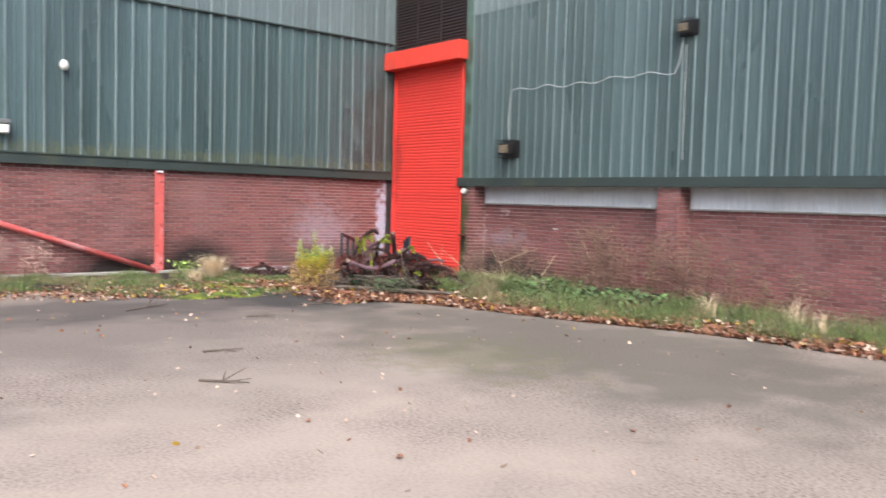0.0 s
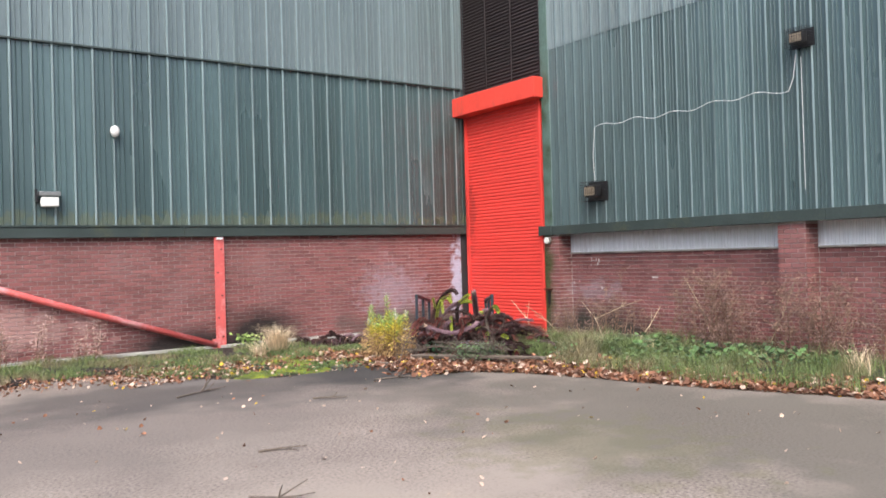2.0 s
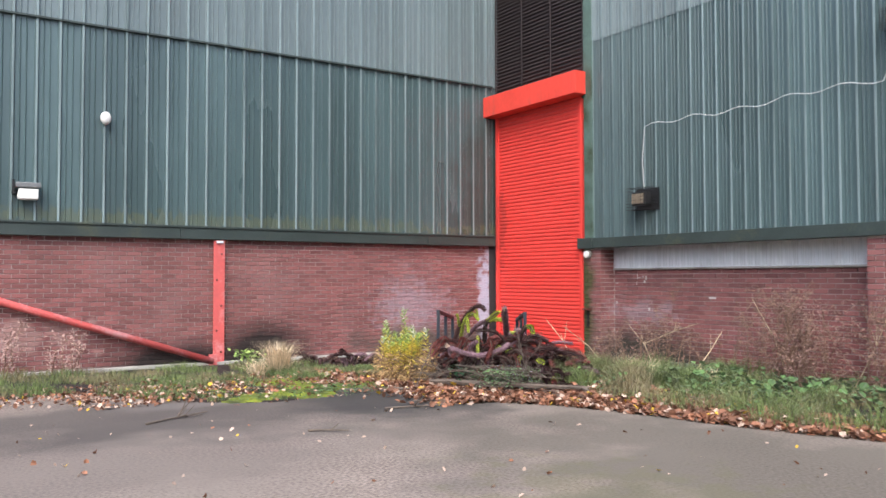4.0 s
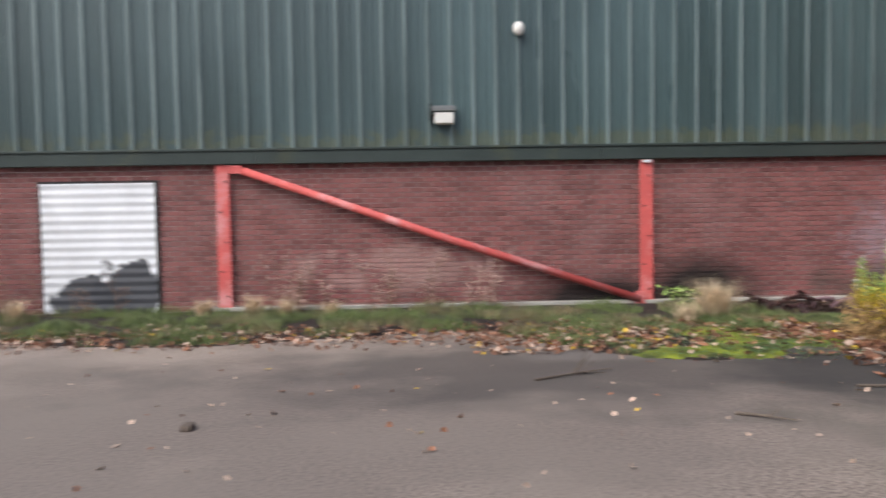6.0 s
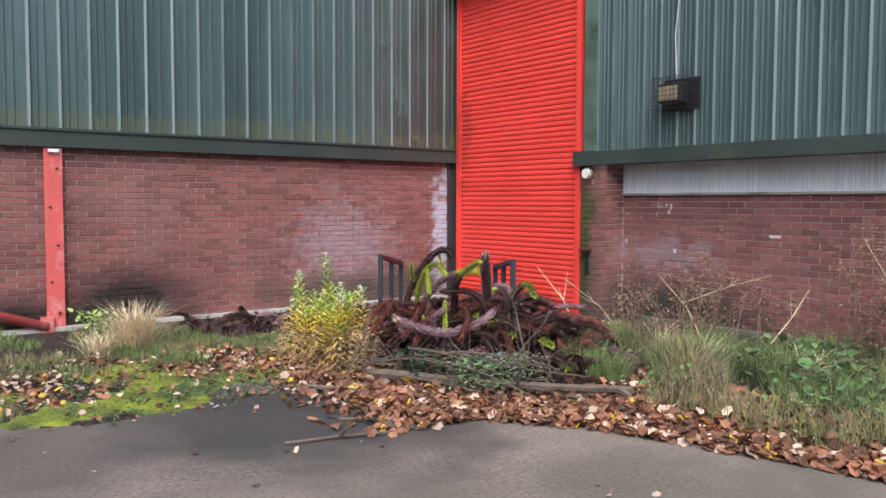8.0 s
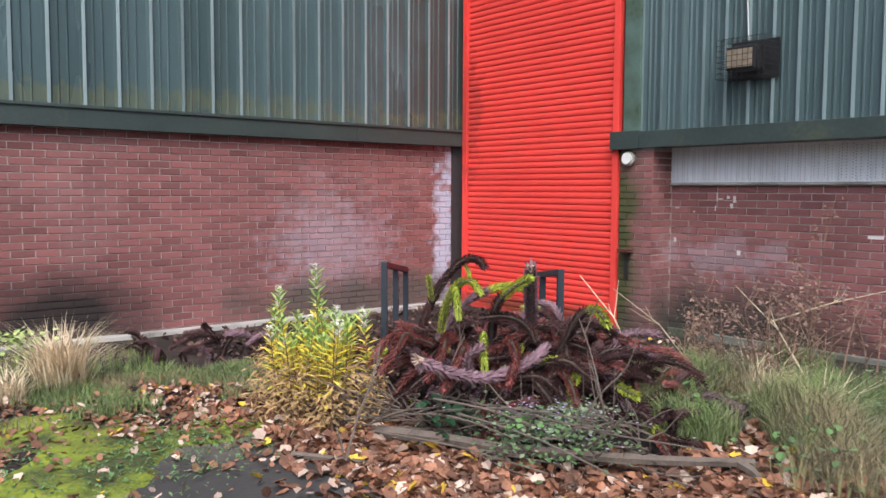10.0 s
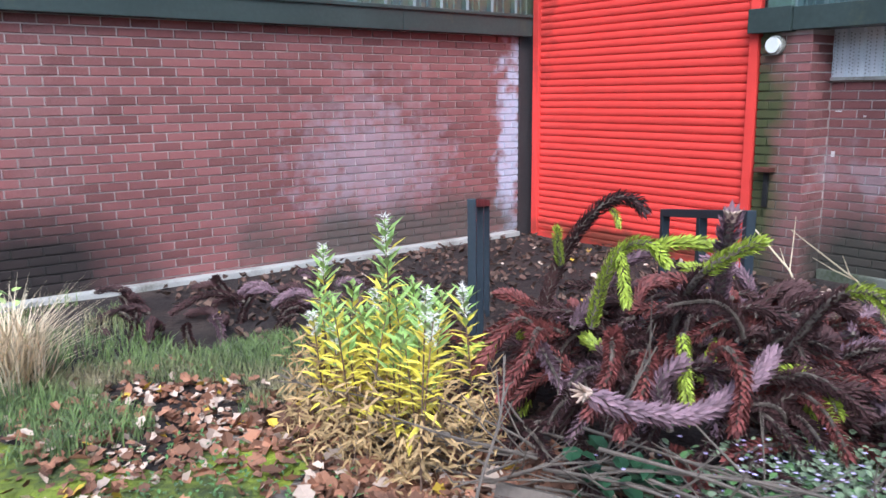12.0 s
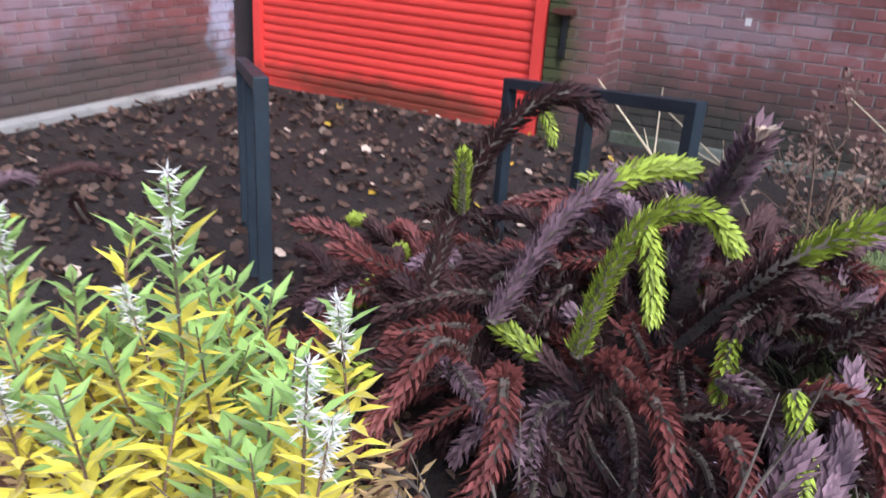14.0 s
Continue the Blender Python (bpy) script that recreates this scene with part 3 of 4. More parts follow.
part("stay", boxes(((-0.03, -0.02, -0.3), (0.0, 0.02, 0.0)), bevel=0.003), BLACKM, hasp)
flecks = bmesh.new()
r2 = random.Random(3)
for y, z, w, h in ((-3.72, 1.50, 0.012, 0.09), (-3.86, 1.53, 0.03, 0.03), (-3.93, 1.49, 0.03, 0.07), (-3.90, 1.43, 0.035, 0.05), (-3.70, 1.40, 0.01, 0.06),
                   (-3.45, 1.38, 0.02, 0.015), (-3.25, 1.42, 0.05, 0.012), (-3.22, 1.05, 0.03, 0.05), (-4.0, 0.95, 0.04, 0.05), (-5.4, 1.18, 0.14, 0.03), (-3.78, 1.52, 0.05, 0.015)):
    box(flecks, (PX - 0.004, y, z), (PX + 0.002, y + w, z + h))
part("paint_fleck", flecks, PAINTW, wall_east, "chipped white paint flecks")


def hoop_rail(a, b):
    """A hoop barrier of square steel tube whose top slopes a little, with one upright between its legs."""
    a, b = Vector(a), Vector(b)
    d = b - a
    rail = thing("hoop_barrier", (a.x, a.y, 0), "low blue-black steel hoop barrier with a rusty top", "barrier", "hoop barriers")
    rail.rotation_euler = (0, 0, math.atan2(d.y, d.x))
    n, w = math.hypot(d.x, d.y), 0.024
    for f in (0, 0.5, 1):
        x, top = n * f, a.z + d.z * f
        part("post", boxes(((x - w, -w, 0), (x + w, w, top - w * 0.6)), bevel=0.004), RAILM, rail)
    bar = boxes(((-w, -w - 0.001, -w), (n + w, w + 0.001, w)), bevel=0.005)
    for v in bar.verts:
        v.co.z += a.z + d.z * min(1, max(0, v.co.x / n))
    part("top_rail", bar, RAILM, rail, "rust-streaked top rail")
    return rail


hoop_rail((-3.45, -3.16, 1.0), (-2.6, -2.3, 0.84))
hoop_rail((-2.68, -4.37, 0.99), (-2.08, -3.42, 0.84))

# ---- leaf shapes ----


def kite(verts, faces, p, along, side, up, length, width, fold=0.25):
    """A pointed leaf folded along its midrib."""
    b = len(verts)
    m = p + along * length * 0.45
    verts += [p, m + side * width * 0.5 + up * width * fold, p + along * length, m - side * width * 0.5 + up * width * fold]
    faces += [(b, b + 2, b + 1), (b, b + 3, b + 2)]


def blade(verts, faces, p, lean, height, width, side):
    """A blade of grass in three bending pieces."""
    b = len(verts)
    mid = p + Vector((0, 0, height * 0.6)) + lean * 0.35
    tip = p + Vector((0, 0, height * 0.9)) + lean
    verts += [p - side * width, p + side * width, mid + side * width * 0.8, mid - side * width * 0.8, tip]
    faces += [(b, b + 1, b + 2, b + 3), (b + 3, b + 2, b + 4)]


def flat_dir(r):
    a = r.uniform(0, math.tau)
    return Vector((math.cos(a), math.sin(a), 0))


# ---- fallen monkey-puzzle branches ----


def branch_curve(length, bend, droop, r, steps=10):
    pts, p, d = [], Vector((0, 0, 0)), Vector((1, 0, 0.0))
    for i in range(steps + 1):
        pts.append(p.copy())
        p = p + d * (length / steps)
        d = (d + Vector((0, bend / steps, -droop / steps)) + Vector((r.uniform(-1, 1), r.uniform(-1, 1), r.uniform(-1, 1))) * 0.05).normalized()
    return pts


def spiny_branch(pts, mat, tipmat=None, dense=430, size=0.046, label="", r=rng, stem=0.011):
    """A monkey-puzzle branch: a woody stem set all round with stiff overlapping pointed leaves."""
    ob = part("fallen_branch", tube(bmesh.new(), pts, [stem * (1 - 0.4 * i / len(pts)) for i in range(len(pts))], 6), BARK)
    tagged(ob, label, "branch", "fallen branches")
    lens = [0.0]
    for a, b in zip(pts, pts[1:]):
        lens.append(lens[-1] + (Vector(b) - Vector(a)).length)
    total = lens[-1]
    groups = {0: ([], []), 1: ([], [])}
    n = int(total * dense)
    for k in range(n):
        s = total * (k + 0.5) / n
        i = max(j for j in range(len(lens) - 1) if lens[j] <= s)
        a, b = Vector(pts[i]), Vector(pts[i + 1])
        p = a.lerp(b, (s - lens[i]) / (lens[i + 1] - lens[i]))
        t = (b - a).normalized()
        u = t.orthogonal().normalized()
        w = t.cross(u)
        q = k * 2.39996 + r.uniform(-0.2, 0.2)
        out = u * math.cos(q) + w * math.sin(q)
        end = min(1.0, (total - s) / 0.07 + 0.45)
        along = (t * (0.85 + 0.5 * (1 - end)) + out * 0.75 * end + Vector((r.uniform(-1, 1), r.uniform(-1, 1), r.uniform(-1, 1))) * 0.12).normalized()
        side = t.cross(out).normalized()
        g = 1 if tipmat and s > total * 0.62 else 0
        kite(*groups[g], p + out * stem * 0.7, along, side, out, size * r.uniform(0.75, 1.15), size * 0.36, 0.2)
    for g, m in ((0, mat), (1, tipmat)):
        if groups[g][0]:
            joined("foliage", groups[g][0], groups[g][1], m, ob)
    return ob


PILE = Vector((-3.16, -4.5, 0))
PU, PV = Vector((0.42, -0.91, 0)), Vector((0.91, 0.42, 0))


def pile_height(u, v):
    return max(0.0, 0.62 * (1 - (u / 1.25) ** 2) * (1 - (v / 0.95) ** 2))


LOOKS = [("dead brown monkey-puzzle branch with stiff pointed leaves", NEEDLE_BROWN, None), ("dead brown monkey-puzzle branch with stiff pointed leaves", NEEDLE_BROWN, None),
         ("russet dead monkey-puzzle branch", NEEDLE_RED, None), ("purple-grey dead monkey-puzzle branch", NEEDLE_PURPLE, None),
         ("brown monkey-puzzle branch with a yellow-green tip", NEEDLE_BROWN, NEEDLE_GREEN)]
pr = random.Random(21)
protos = []
for i in range(15):
    lab, m1, m2 = LOOKS[i % 5]
    protos.append(spiny_branch(branch_curve(pr.uniform(0.3, 0.58), pr.uniform(-2.2, 2.2), pr.uniform(1.2, 3.4), pr), m1, m2, label=lab, r=pr))
used = set()


def set_branch(i, m):
    if i in used:
        return copy_thing(protos[i], m)
    used.add(i)
    protos[i].matrix_basis = m
    return protos[i]


for k in range(262):
    u, v = pr.gauss(0, 0.55), pr.gauss(0, 0.42)
    if abs(u) > 1.15 or abs(v) > 0.85:
        continue
    z = pile_height(u, v) * pr.uniform(0.3, 1.0) + 0.08
    p = PILE + PU * u + PV * v
    away = math.degrees(math.atan2((PU * u + PV * v).y, (PU * u + PV * v).x)) + pr.uniform(-75, 75)
    kind = pr.choices(range(15), weights=[(3, 3, 4.5, 2.6, 0.9)[j % 5] for j in range(15)])[0]
    set_branch(kind, pose(p.x, p.y, z, pr.uniform(-50, 50), pr.uniform(-70, 5), away))
for k in range(34):
    p = Vector((pr.uniform(-4.9, -2.9), pr.uniform(-1.75, -0.55), pr.uniform(0.05, 0.22)))
    set_branch(pr.choice((0, 1, 5, 6, 3, 10, 11, 8)), pose(p.x, p.y, p.z, pr.uniform(-40, 40), pr.uniform(-40, -5), pr.uniform(0, 360)))
for k in range(6):
    set_branch(pr.choice((0, 5, 3, 8)), pose(pr.uniform(-2.9, -2.4), pr.uniform(-3.5, -3.0), 0.1, pr.uniform(-40, 40), pr.uniform(-30, 0), pr.uniform(0, 360)))


def arc(*pts, steps=5):
    """Points along a smooth curve through the given ones."""
    out = []
    P = [Vector(p) for p in pts]
    for i in range(len(P) - 1):
        a, b, c, d = P[max(i - 1, 0)], P[i], P[i + 1], P[min(i + 2, len(P) - 1)]
        for j in range(steps):
            t = j / steps
            out.append(0.5 * ((2 * b) + (c - a) * t + (2 * a - 5 * b + 4 * c - d) * t * t + (3 * b - a - 3 * c + d) * t ** 3))
    return out + [P[-1]]


spiny_branch(arc((-3.72, -3.93, 0.3), (-3.67, -3.95, 0.62), (-3.57, -3.98, 0.86), (-3.47, -4.06, 1.04), (-3.41, -4.15, 1.11), (-3.37, -4.22, 1.1), (-3.35, -4.25, 1.06)), NEEDLE_BROWN, None, 760, 0.044,
             "arching dark brown monkey-puzzle branch standing out of the heap", pr, 0.02)
spiny_branch(arc((-3.42, -4.12, 1.07), (-3.40, -4.14, 1.02), (-3.40, -4.15, 0.98)), NEEDLE_GREEN, None, 900, 0.024, "small pale green hanging branch tip", pr)
spiny_branch(arc((-3.62, -4.0, 0.8), (-3.65, -4.01, 0.9), (-3.67, -4.02, 0.98)), NEEDLE_GREEN, None, 800, 0.03, "short green upright branch tip", pr)
spiny_branch(arc((-3.12, -4.5, 0.55), (-3.17, -4.55, 0.78), (-3.25, -4.62, 0.96), (-3.29, -4.66, 1.07)), NEEDLE_PURPLE, None, 600, 0.062,
             "thick purple-grey monkey-puzzle branch with a bleached broken end", pr, 0.026)
broken = bpy.data.objects[[o.name for o in scene.objects if o.name.startswith("fallen_branch")][-1]]
for k in range(9):
    q = Vector((math.cos(k * 0.7), math.sin(k * 0.7), 0)) * 0.022
    part("broken_end", tube(bmesh.new(), [Vector((-3.285, -4.655, 1.05)) + q * 0.6, Vector((-3.292, -4.662, 1.085)) + q, Vector((-3.30, -4.67, 1.10)) + q * 1.7], [0.01, 0.008, 0.002], 5), LEAFPALE, broken)
spiny_branch(arc((-3.62, -4.62, 0.6), (-3.72, -4.78, 0.86), (-3.71, -4.9, 0.98), (-3.68, -5.03, 1.06)), NEEDLE_BROWN, NEEDLE_GREEN, 560, 0.044, "brown monkey-puzzle branch with a yellow-green tip", pr, 0.016)
spiny_branch(arc((-3.3, -4.95, 0.55), (-3.32, -5.12, 0.8), (-3.32, -5.26, 0.86), (-3.36, -5.38, 0.8)), NEEDLE_BROWN, NEEDLE_GREEN, 560, 0.046, "brown branch bending over to a yellow tip", pr, 0.016)
spiny_branch(arc((-3.92, -4.46, 0.66), (-3.90, -4.5, 0.86), (-3.86, -4.56, 0.99), (-3.83, -4.66, 1.02), (-3.80, -4.72, 0.95)), NEEDLE_GREEN, None, 900, 0.036, "bright green arching monkey-puzzle branch", pr, 0.015)
spiny_branch(arc((-3.87, -4.55, 0.98), (-3.88, -4.58, 0.9), (-3.88, -4.6, 0.78)), NEEDLE_GREEN, None, 950, 0.034, "bright green hanging monkey-puzzle branch tip", pr, 0.013)
spiny_branch(arc((-3.93, -4.9, 0.74), (-3.97, -4.94, 0.64), (-3.98, -4.97, 0.46)), NEEDLE_GREEN, None, 900, 0.034, "yellow-green drooping monkey-puzzle branch", pr, 0.013)
spiny_branch(arc((-3.7, -4.15, 0.55), (-3.5, -4.25, 0.82), (-3.3, -4.38, 0.92), (-3.12, -4.47, 0.9)), NEEDLE_PURPLE, NEEDLE_GREEN, 540, 0.05, "purple-grey branch with a small green tip", pr, 0.016)
purple = spiny_branch(arc((-4.39, -4.86, 0.61), (-4.22, -4.93, 0.53), (-3.95, -5.0, 0.48), (-3.65, -5.02, 0.54), (-3.5, -5.0, 0.6)), NEEDLE_PURPLE, None, 540, 0.052, "purple-grey dead monkey-puzzle branch with a frayed white end", pr, 0.017)
for k in range(8):
    q = Vector((0, math.cos(k * 0.8), math.sin(k * 0.8))) * 0.02
    part("frayed_end", tube(bmesh.new(), [Vector((-4.37, -4.86, 0.61)) + q * 0.4, Vector((-4.41, -4.86, 0.62)) + q, Vector((-4.44, -4.87, 0.63)) + q * 1.8], [0.008, 0.007, 0.002], 5), LEAFPALE, purple)
spiny_branch(arc((-4.05, -4.95, 0.42), (-4.08, -4.92, 0.58), (-4.0, -4.95, 0.66)), NEEDLE_PURPLE, None, 540, 0.05, "short curled purple-grey branch", pr, 0.015)
for x, y, z, dx, dy in ((-4.05, -4.35, 0.62, -0.2, -0.08), (-3.95, -4.6, 0.62, -0.18, -0.14), (-3.95, -4.2, 0.6, -0.2, 0.05), (-3.75, -4.9, 0.62, -0.1, -0.2), (-3.95, -4.78, 0.58, -0.17, -0.1)):
    spiny_branch(arc((x, y, z), (x + dx * 0.5, y + dy * 0.5, z + 0.06), (x + dx, y + dy, z - 0.02), (x + dx * 1.35 + dy * 0.3, y + dy * 1.35 - dx * 0.3, z - 0.16)), NEEDLE_RED, None, 560, 0.046, "russet dead branch drooping over the heap's edge", pr, 0.014)


# ---- brushwood and logs in front of the heap ----


def stick(name, pts, r0, r1, label, cat="stick", group="", forks=0, r=rng, mat=None):
    n = len(pts)
    ob = tagged(part(name, tube(bmesh.new(), pts, [r0 + (r1 - r0) * i / (n - 1) for i in range(n)], 6), mat or BARK), label, cat, group)
    for k in range(forks):
        i = r.randrange(1, n - 1)
        p = Vector(pts[i])
        d = (Vector(pts[i + 1]) - p).normalized()
        q = (d + Vector((r.uniform(-1, 1), r.uniform(-1, 1), r.uniform(-0.2, 1.0))) * 0.9).normalized()
        ln = r.uniform(0.1, 0.3)
        part('fork', tube(bmesh.new(), [p, p + q * ln * 0.5, p + q * ln + Vector((0, 0, r.uniform(-0.05, 0.08)))], [r1 * 1.2, r1, r1 * 0.5], 5), mat or BARK, ob)
    return ob


stick("log", arc((-4.40, -4.45, 0.10), (-4.25, -4.88, 0.13), (-4.10, -5.27, 0.14), (-3.68, -5.84, 0.14), (-3.16, -6.26, 0.12)), 0.045, 0.026, "long thin fallen branch lying on leaves", "log", forks=2)
stick("log", arc((-4.95, -4.35, 0.04), (-4.72, -4.75, 0.05), (-4.55, -5.1, 0.05)), 0.022, 0.014, "short grey branch lying among fallen leaves", "log")
for k in range(60):
    u = pr.uniform(-1.0, 1.1)
    p = PILE + PU * u + PV * pr.uniform(-1.2, -0.8) + Vector((0, 0, pr.uniform(0.05, 0.3)))
    d = (PU * pr.uniform(-1, 1) + PV * pr.uniform(-0.35, 0.25) + Vector((0, 0, pr.uniform(-0.12, 0.22)))).normalized()
    ln = pr.uniform(0.35, 0.8)
    w = [Vector((pr.uniform(-1, 1), pr.uniform(-1, 1), pr.uniform(-1, 1))) * 0.03 for _ in range(4)]
    stick("twig", arc(p, p + d * ln * 0.35 + w[0], p + d * ln * 0.7 + w[1], p + d * ln + w[2], steps=3), 0.007, 0.003, "thin grey dead twig on the heap of branches", "twig", "brushwood", forks=3, r=pr)
for k in range(10):
    u = pr.uniform(-0.9, 0.2)
    p = PILE + PU * u + PV * pr.uniform(-1.15, -0.85) + Vector((0, 0, 0.08 + 0.03 * k))
    d = (PU + PV * pr.uniform(-0.5, 0.4) + Vector((0, 0, pr.uniform(-0.14, 0.16)))).normalized()
    ln = pr.uniform(0.8, 1.5)
    stick("dead_stick", arc(p, p + d * ln * 0.5 + Vector((0, 0, pr.uniform(-0.03, 0.05))), p + d * ln, steps=4), pr.uniform(0.007, 0.012), 0.004, "long grey dead stick in the brushwood", "stick", "brushwood", forks=3, r=pr)
stick("twig", arc((-4.85, -4.75, 0.02), (-4.7, -4.68, 0.3), (-4.55, -4.62, 0.5), (-4.42, -4.5, 0.66)), 0.008, 0.003, "upright pale dead twig", "twig", "brushwood", forks=6, r=pr)
for (a, b, forks) in (((-8.36, -5.13), (-7.61, -4.79), 7), ((-5.79, -5.62), (-5.1, -5.85), 4), ((-8.7, -8.6), (-8.3, -8.75), 1), ((-9.3, -9.9), (-9.0, -10.3), 3), ((-7.1, -6.4), (-6.8, -6.7), 1), ((-5.2, -5.3), (-4.9, -5.7), 3)):
    m = ((a[0] + b[0]) / 2, (a[1] + b[1]) / 2 + 0.03, 0.02)
    stick("fallen_stick", [(*a, 0.012), m, (*b, 0.03)], 0.014, 0.006, "dry forked stick lying on asphalt", "stick", "sticks on the yard", forks=forks, r=pr)
debris = tagged(part("wood_scrap", boxes(((-11.02, -6.53, 0.0), (-10.94, -6.4, 0.045)), bevel=0.015), BARK), "small brown scrap of wood on asphalt", "debris")

# ---- willowherb clump ----


def willowherb(at, height, r, n_leaf, tip_fluff):
    base = Vector(at)
    lean = flat_dir(r) * r.uniform(0.02, 0.16)
    pts = [base + lean * (i / 6) ** 1.5 + Vector((0, 0, height * i / 6)) for i in range(7)]
    ob = part("willowherb", tube(bmesh.new(), pts, [0.005, 0.005, 0.0045, 0.004, 0.0035, 0.003, 0.0015], 5), STALK)
    tagged(ob, "yellowing willowherb stem, green at the top, withered below", "weed", "willowherb clump")
    groups = ([], []), ([], []), ([], []), ([], [])
    for k in range(n_leaf):
        f = 0.12 + 0.86 * k / n_leaf
        i = min(5, int(f * 6))
        p = pts[i].lerp(pts[i + 1], f * 6 - i)
        a = k * 2.4
        out = Vector((math.cos(a), math.sin(a), 0))
        d = (out + Vector((0, 0, 0.75 if f > 0.75 else 0.3 if f > 0.45 else -0.5))).normalized()
        g = 0 if f > 0.8 + r.uniform(-0.12, 0.1) else 1 if f > 0.4 + r.uniform(-0.1, 0.1) else 2
        ln = r.uniform(0.07, 0.12) * (0.6 if f > 0.93 else 1.0) * (0.75 if g == 2 else 1.0)
        kite(*groups[g], p, d, d.cross(Vector((0, 0, 1))).normalized(), Vector((0, 0, 1)), ln, 0.028 if g < 2 else 0.018, 0.2)
    if tip_fluff:
        for k in range(130):
            f = r.uniform(0.84, 1.02)
            p = pts[5].lerp(pts[6], min(1.0, f * 6 - 5)) if f < 1 else pts[6]
            d = Vector((r.uniform(-1, 1), r.uniform(-1, 1), r.uniform(-0.5, 0.9))).normalized()
            kite(*groups[3], p, d, d.orthogonal().normalized(), Vector((0, 0, 1)), r.uniform(0.015, 0.042), 0.004, 0.1)
    for g, (name, m) in enumerate((("green_leaves", HERBGREEN), ("yellow_leaves", HERBYELLOW), ("withered_leaves", HERBTAN), ("seed_fluff", FLUFF))):
        if groups[g][0]:
            q = joined(name, groups[g][0], groups[g][1], m, ob)
            q["kind"] = "stuff"
    return ob


hr = random.Random(5)
willowherb((-4.43, -3.8, 0.03), 1.08, hr, 95, True)
willowherb((-4.55, -3.42, 0.03), 0.88, hr, 85, True)
willowherb((-4.22, -4.1, 0.03), 0.78, hr, 70, True)
willowherb((-4.6, -4.22, 0.03), 0.84, hr, 60, True)
willowherb((-4.57, -4.18, 0.03), 0.76, hr, 50, True)
for k in range(40):
    a, d = hr.uniform(0, math.tau), 0.4 * math.sqrt(hr.random())
    willowherb((-4.42 + d * 0.75 * math.cos(a), -3.68 + d * 1.1 * math.sin(a), 0.03), hr.uniform(0.42, 0.78), hr, 60, k % 9 == 0)
verts, faces = [], []
for k in range(2200):
    a, d = hr.uniform(0, math.tau), 0.52 * math.sqrt(hr.random())
    p = Vector((-4.42 + d * 0.8 * math.cos(a), -3.74 + d * 1.2 * math.sin(a), hr.uniform(0.05, 0.46)))
    q = Vector((hr.uniform(-1, 1), hr.uniform(-1, 1), hr.uniform(-1, 0.6))).normalized()
    kite(verts, faces, p, q, q.orthogonal().normalized(), Vector((0, 0, 1)), hr.uniform(0.05, 0.1), 0.012)
tagged(joined("withered_undergrowth", verts, faces, HERBTAN), "tangle of withered brown leaves under the willowherb", "undergrowth", kind="stuff")

# ---- grass, tufts, moss, leaves ----


def tuft(at, n, height, spread, mat, name, label, r):
    verts, faces = [], []
    c = Vector(at)
    for k in range(n):
        d = flat_dir(r)
        p = c + flat_dir(r) * spread * 0.35 * r.random()
        blade(verts, faces, p, d * spread * r.uniform(0.3, 1.15), height * r.uniform(0.5, 1.05), r.uniform(0.0025, 0.005), Vector((-d.y, d.x, 0)))
    return tagged(joined(name, verts, faces, mat), label, "grass tuft", kind="")


gr = random.Random(11)
tuft((-5.6, -1.95, 0.02), 520, 0.62, 0.5, STRAW, "dry_grass_tuft", "pale straw-coloured tuft of dry grass", gr)
tuft((-6.0, -2.05, 0.02), 160, 0.35, 0.35, STRAW, "dry_grass_tuft", "small pale tuft of dry grass", gr)
for x, y, h in ((-11.7, -0.55, 0.38), (-11.2, -0.6, 0.3), (-10.6, -0.5, 0.25), (-12.4, -0.5, 0.3), (-14.9, -0.8, 0.4), (-15.6, -0.8, 0.42)):
    tuft((x, y, 0.02), 190, h, 0.32, STRAW, "dry_grass_tuft", "low tuft of dry grass at the wall", gr)
for x, y, h in ((-1.6, -5.4, 0.5), (-2.0, -6.1, 0.45), (-1.7, -6.9, 0.4), (-1.2, -10.0, 0.5), (-0.9, -11.2, 0.5), (-1.5, -11.9, 0.45)):
    tuft((x, y, 0.03), 70, h, 0.45, STRAW, "dry_grass_tuft", "bleached grass tuft among green weeds", gr)


def grass_field(name, n, pick, h0, h1, mat, label):
    verts, faces = [], []
    made = 0
    while made < n:
        x, y = pick(gr)
        if not on_verge(x, y):
            made += 1
            continue
        c = noise.noise((x * 1.7, y * 1.7, 0))
        made += 1
        if c < -0.12:
            continue
        d = flat_dir(gr)
        h = gr.uniform(h0, h1) * (0.7 + 0.8 * max(0, c))
        blade(verts, faces, Vector((x, y, mound(x, y) - 0.005)), d * h * gr.uniform(0.2, 0.9), h, gr.uniform(0.002, 0.0045), Vector((-d.y, d.x, 0)))
    return tagged(joined(name, verts, faces, mat), label, "grass", kind="stuff")


grass_field("grass", 30000, lambda r: (r.uniform(-3.3, -0.2), -5.0 - 9 * r.random() ** 1.2), 0.12, 0.42, GRASS, "rough green and yellowed grass on the verge")
grass_field("grass", 20000, lambda r: (r.uniform(-3.0, -0.8), r.uniform(-6.8, -4.9)), 0.2, 0.5, GRASS, "rough green and yellowed grass beside the heap")
grass_field("grass", 52000, lambda r: (r.uniform(-19, -4.6), -0.1 - 2.9 * r.random() ** 0.9), 0.05, 0.2, GRASS, "short grass along the long brick wall")
grass_field("grass", 11000, lambda r: (r.uniform(-5.9, -3.9), r.uniform(-2.9, -1.8)), 0.04, 0.13, GRASS, "short grass behind the moss")


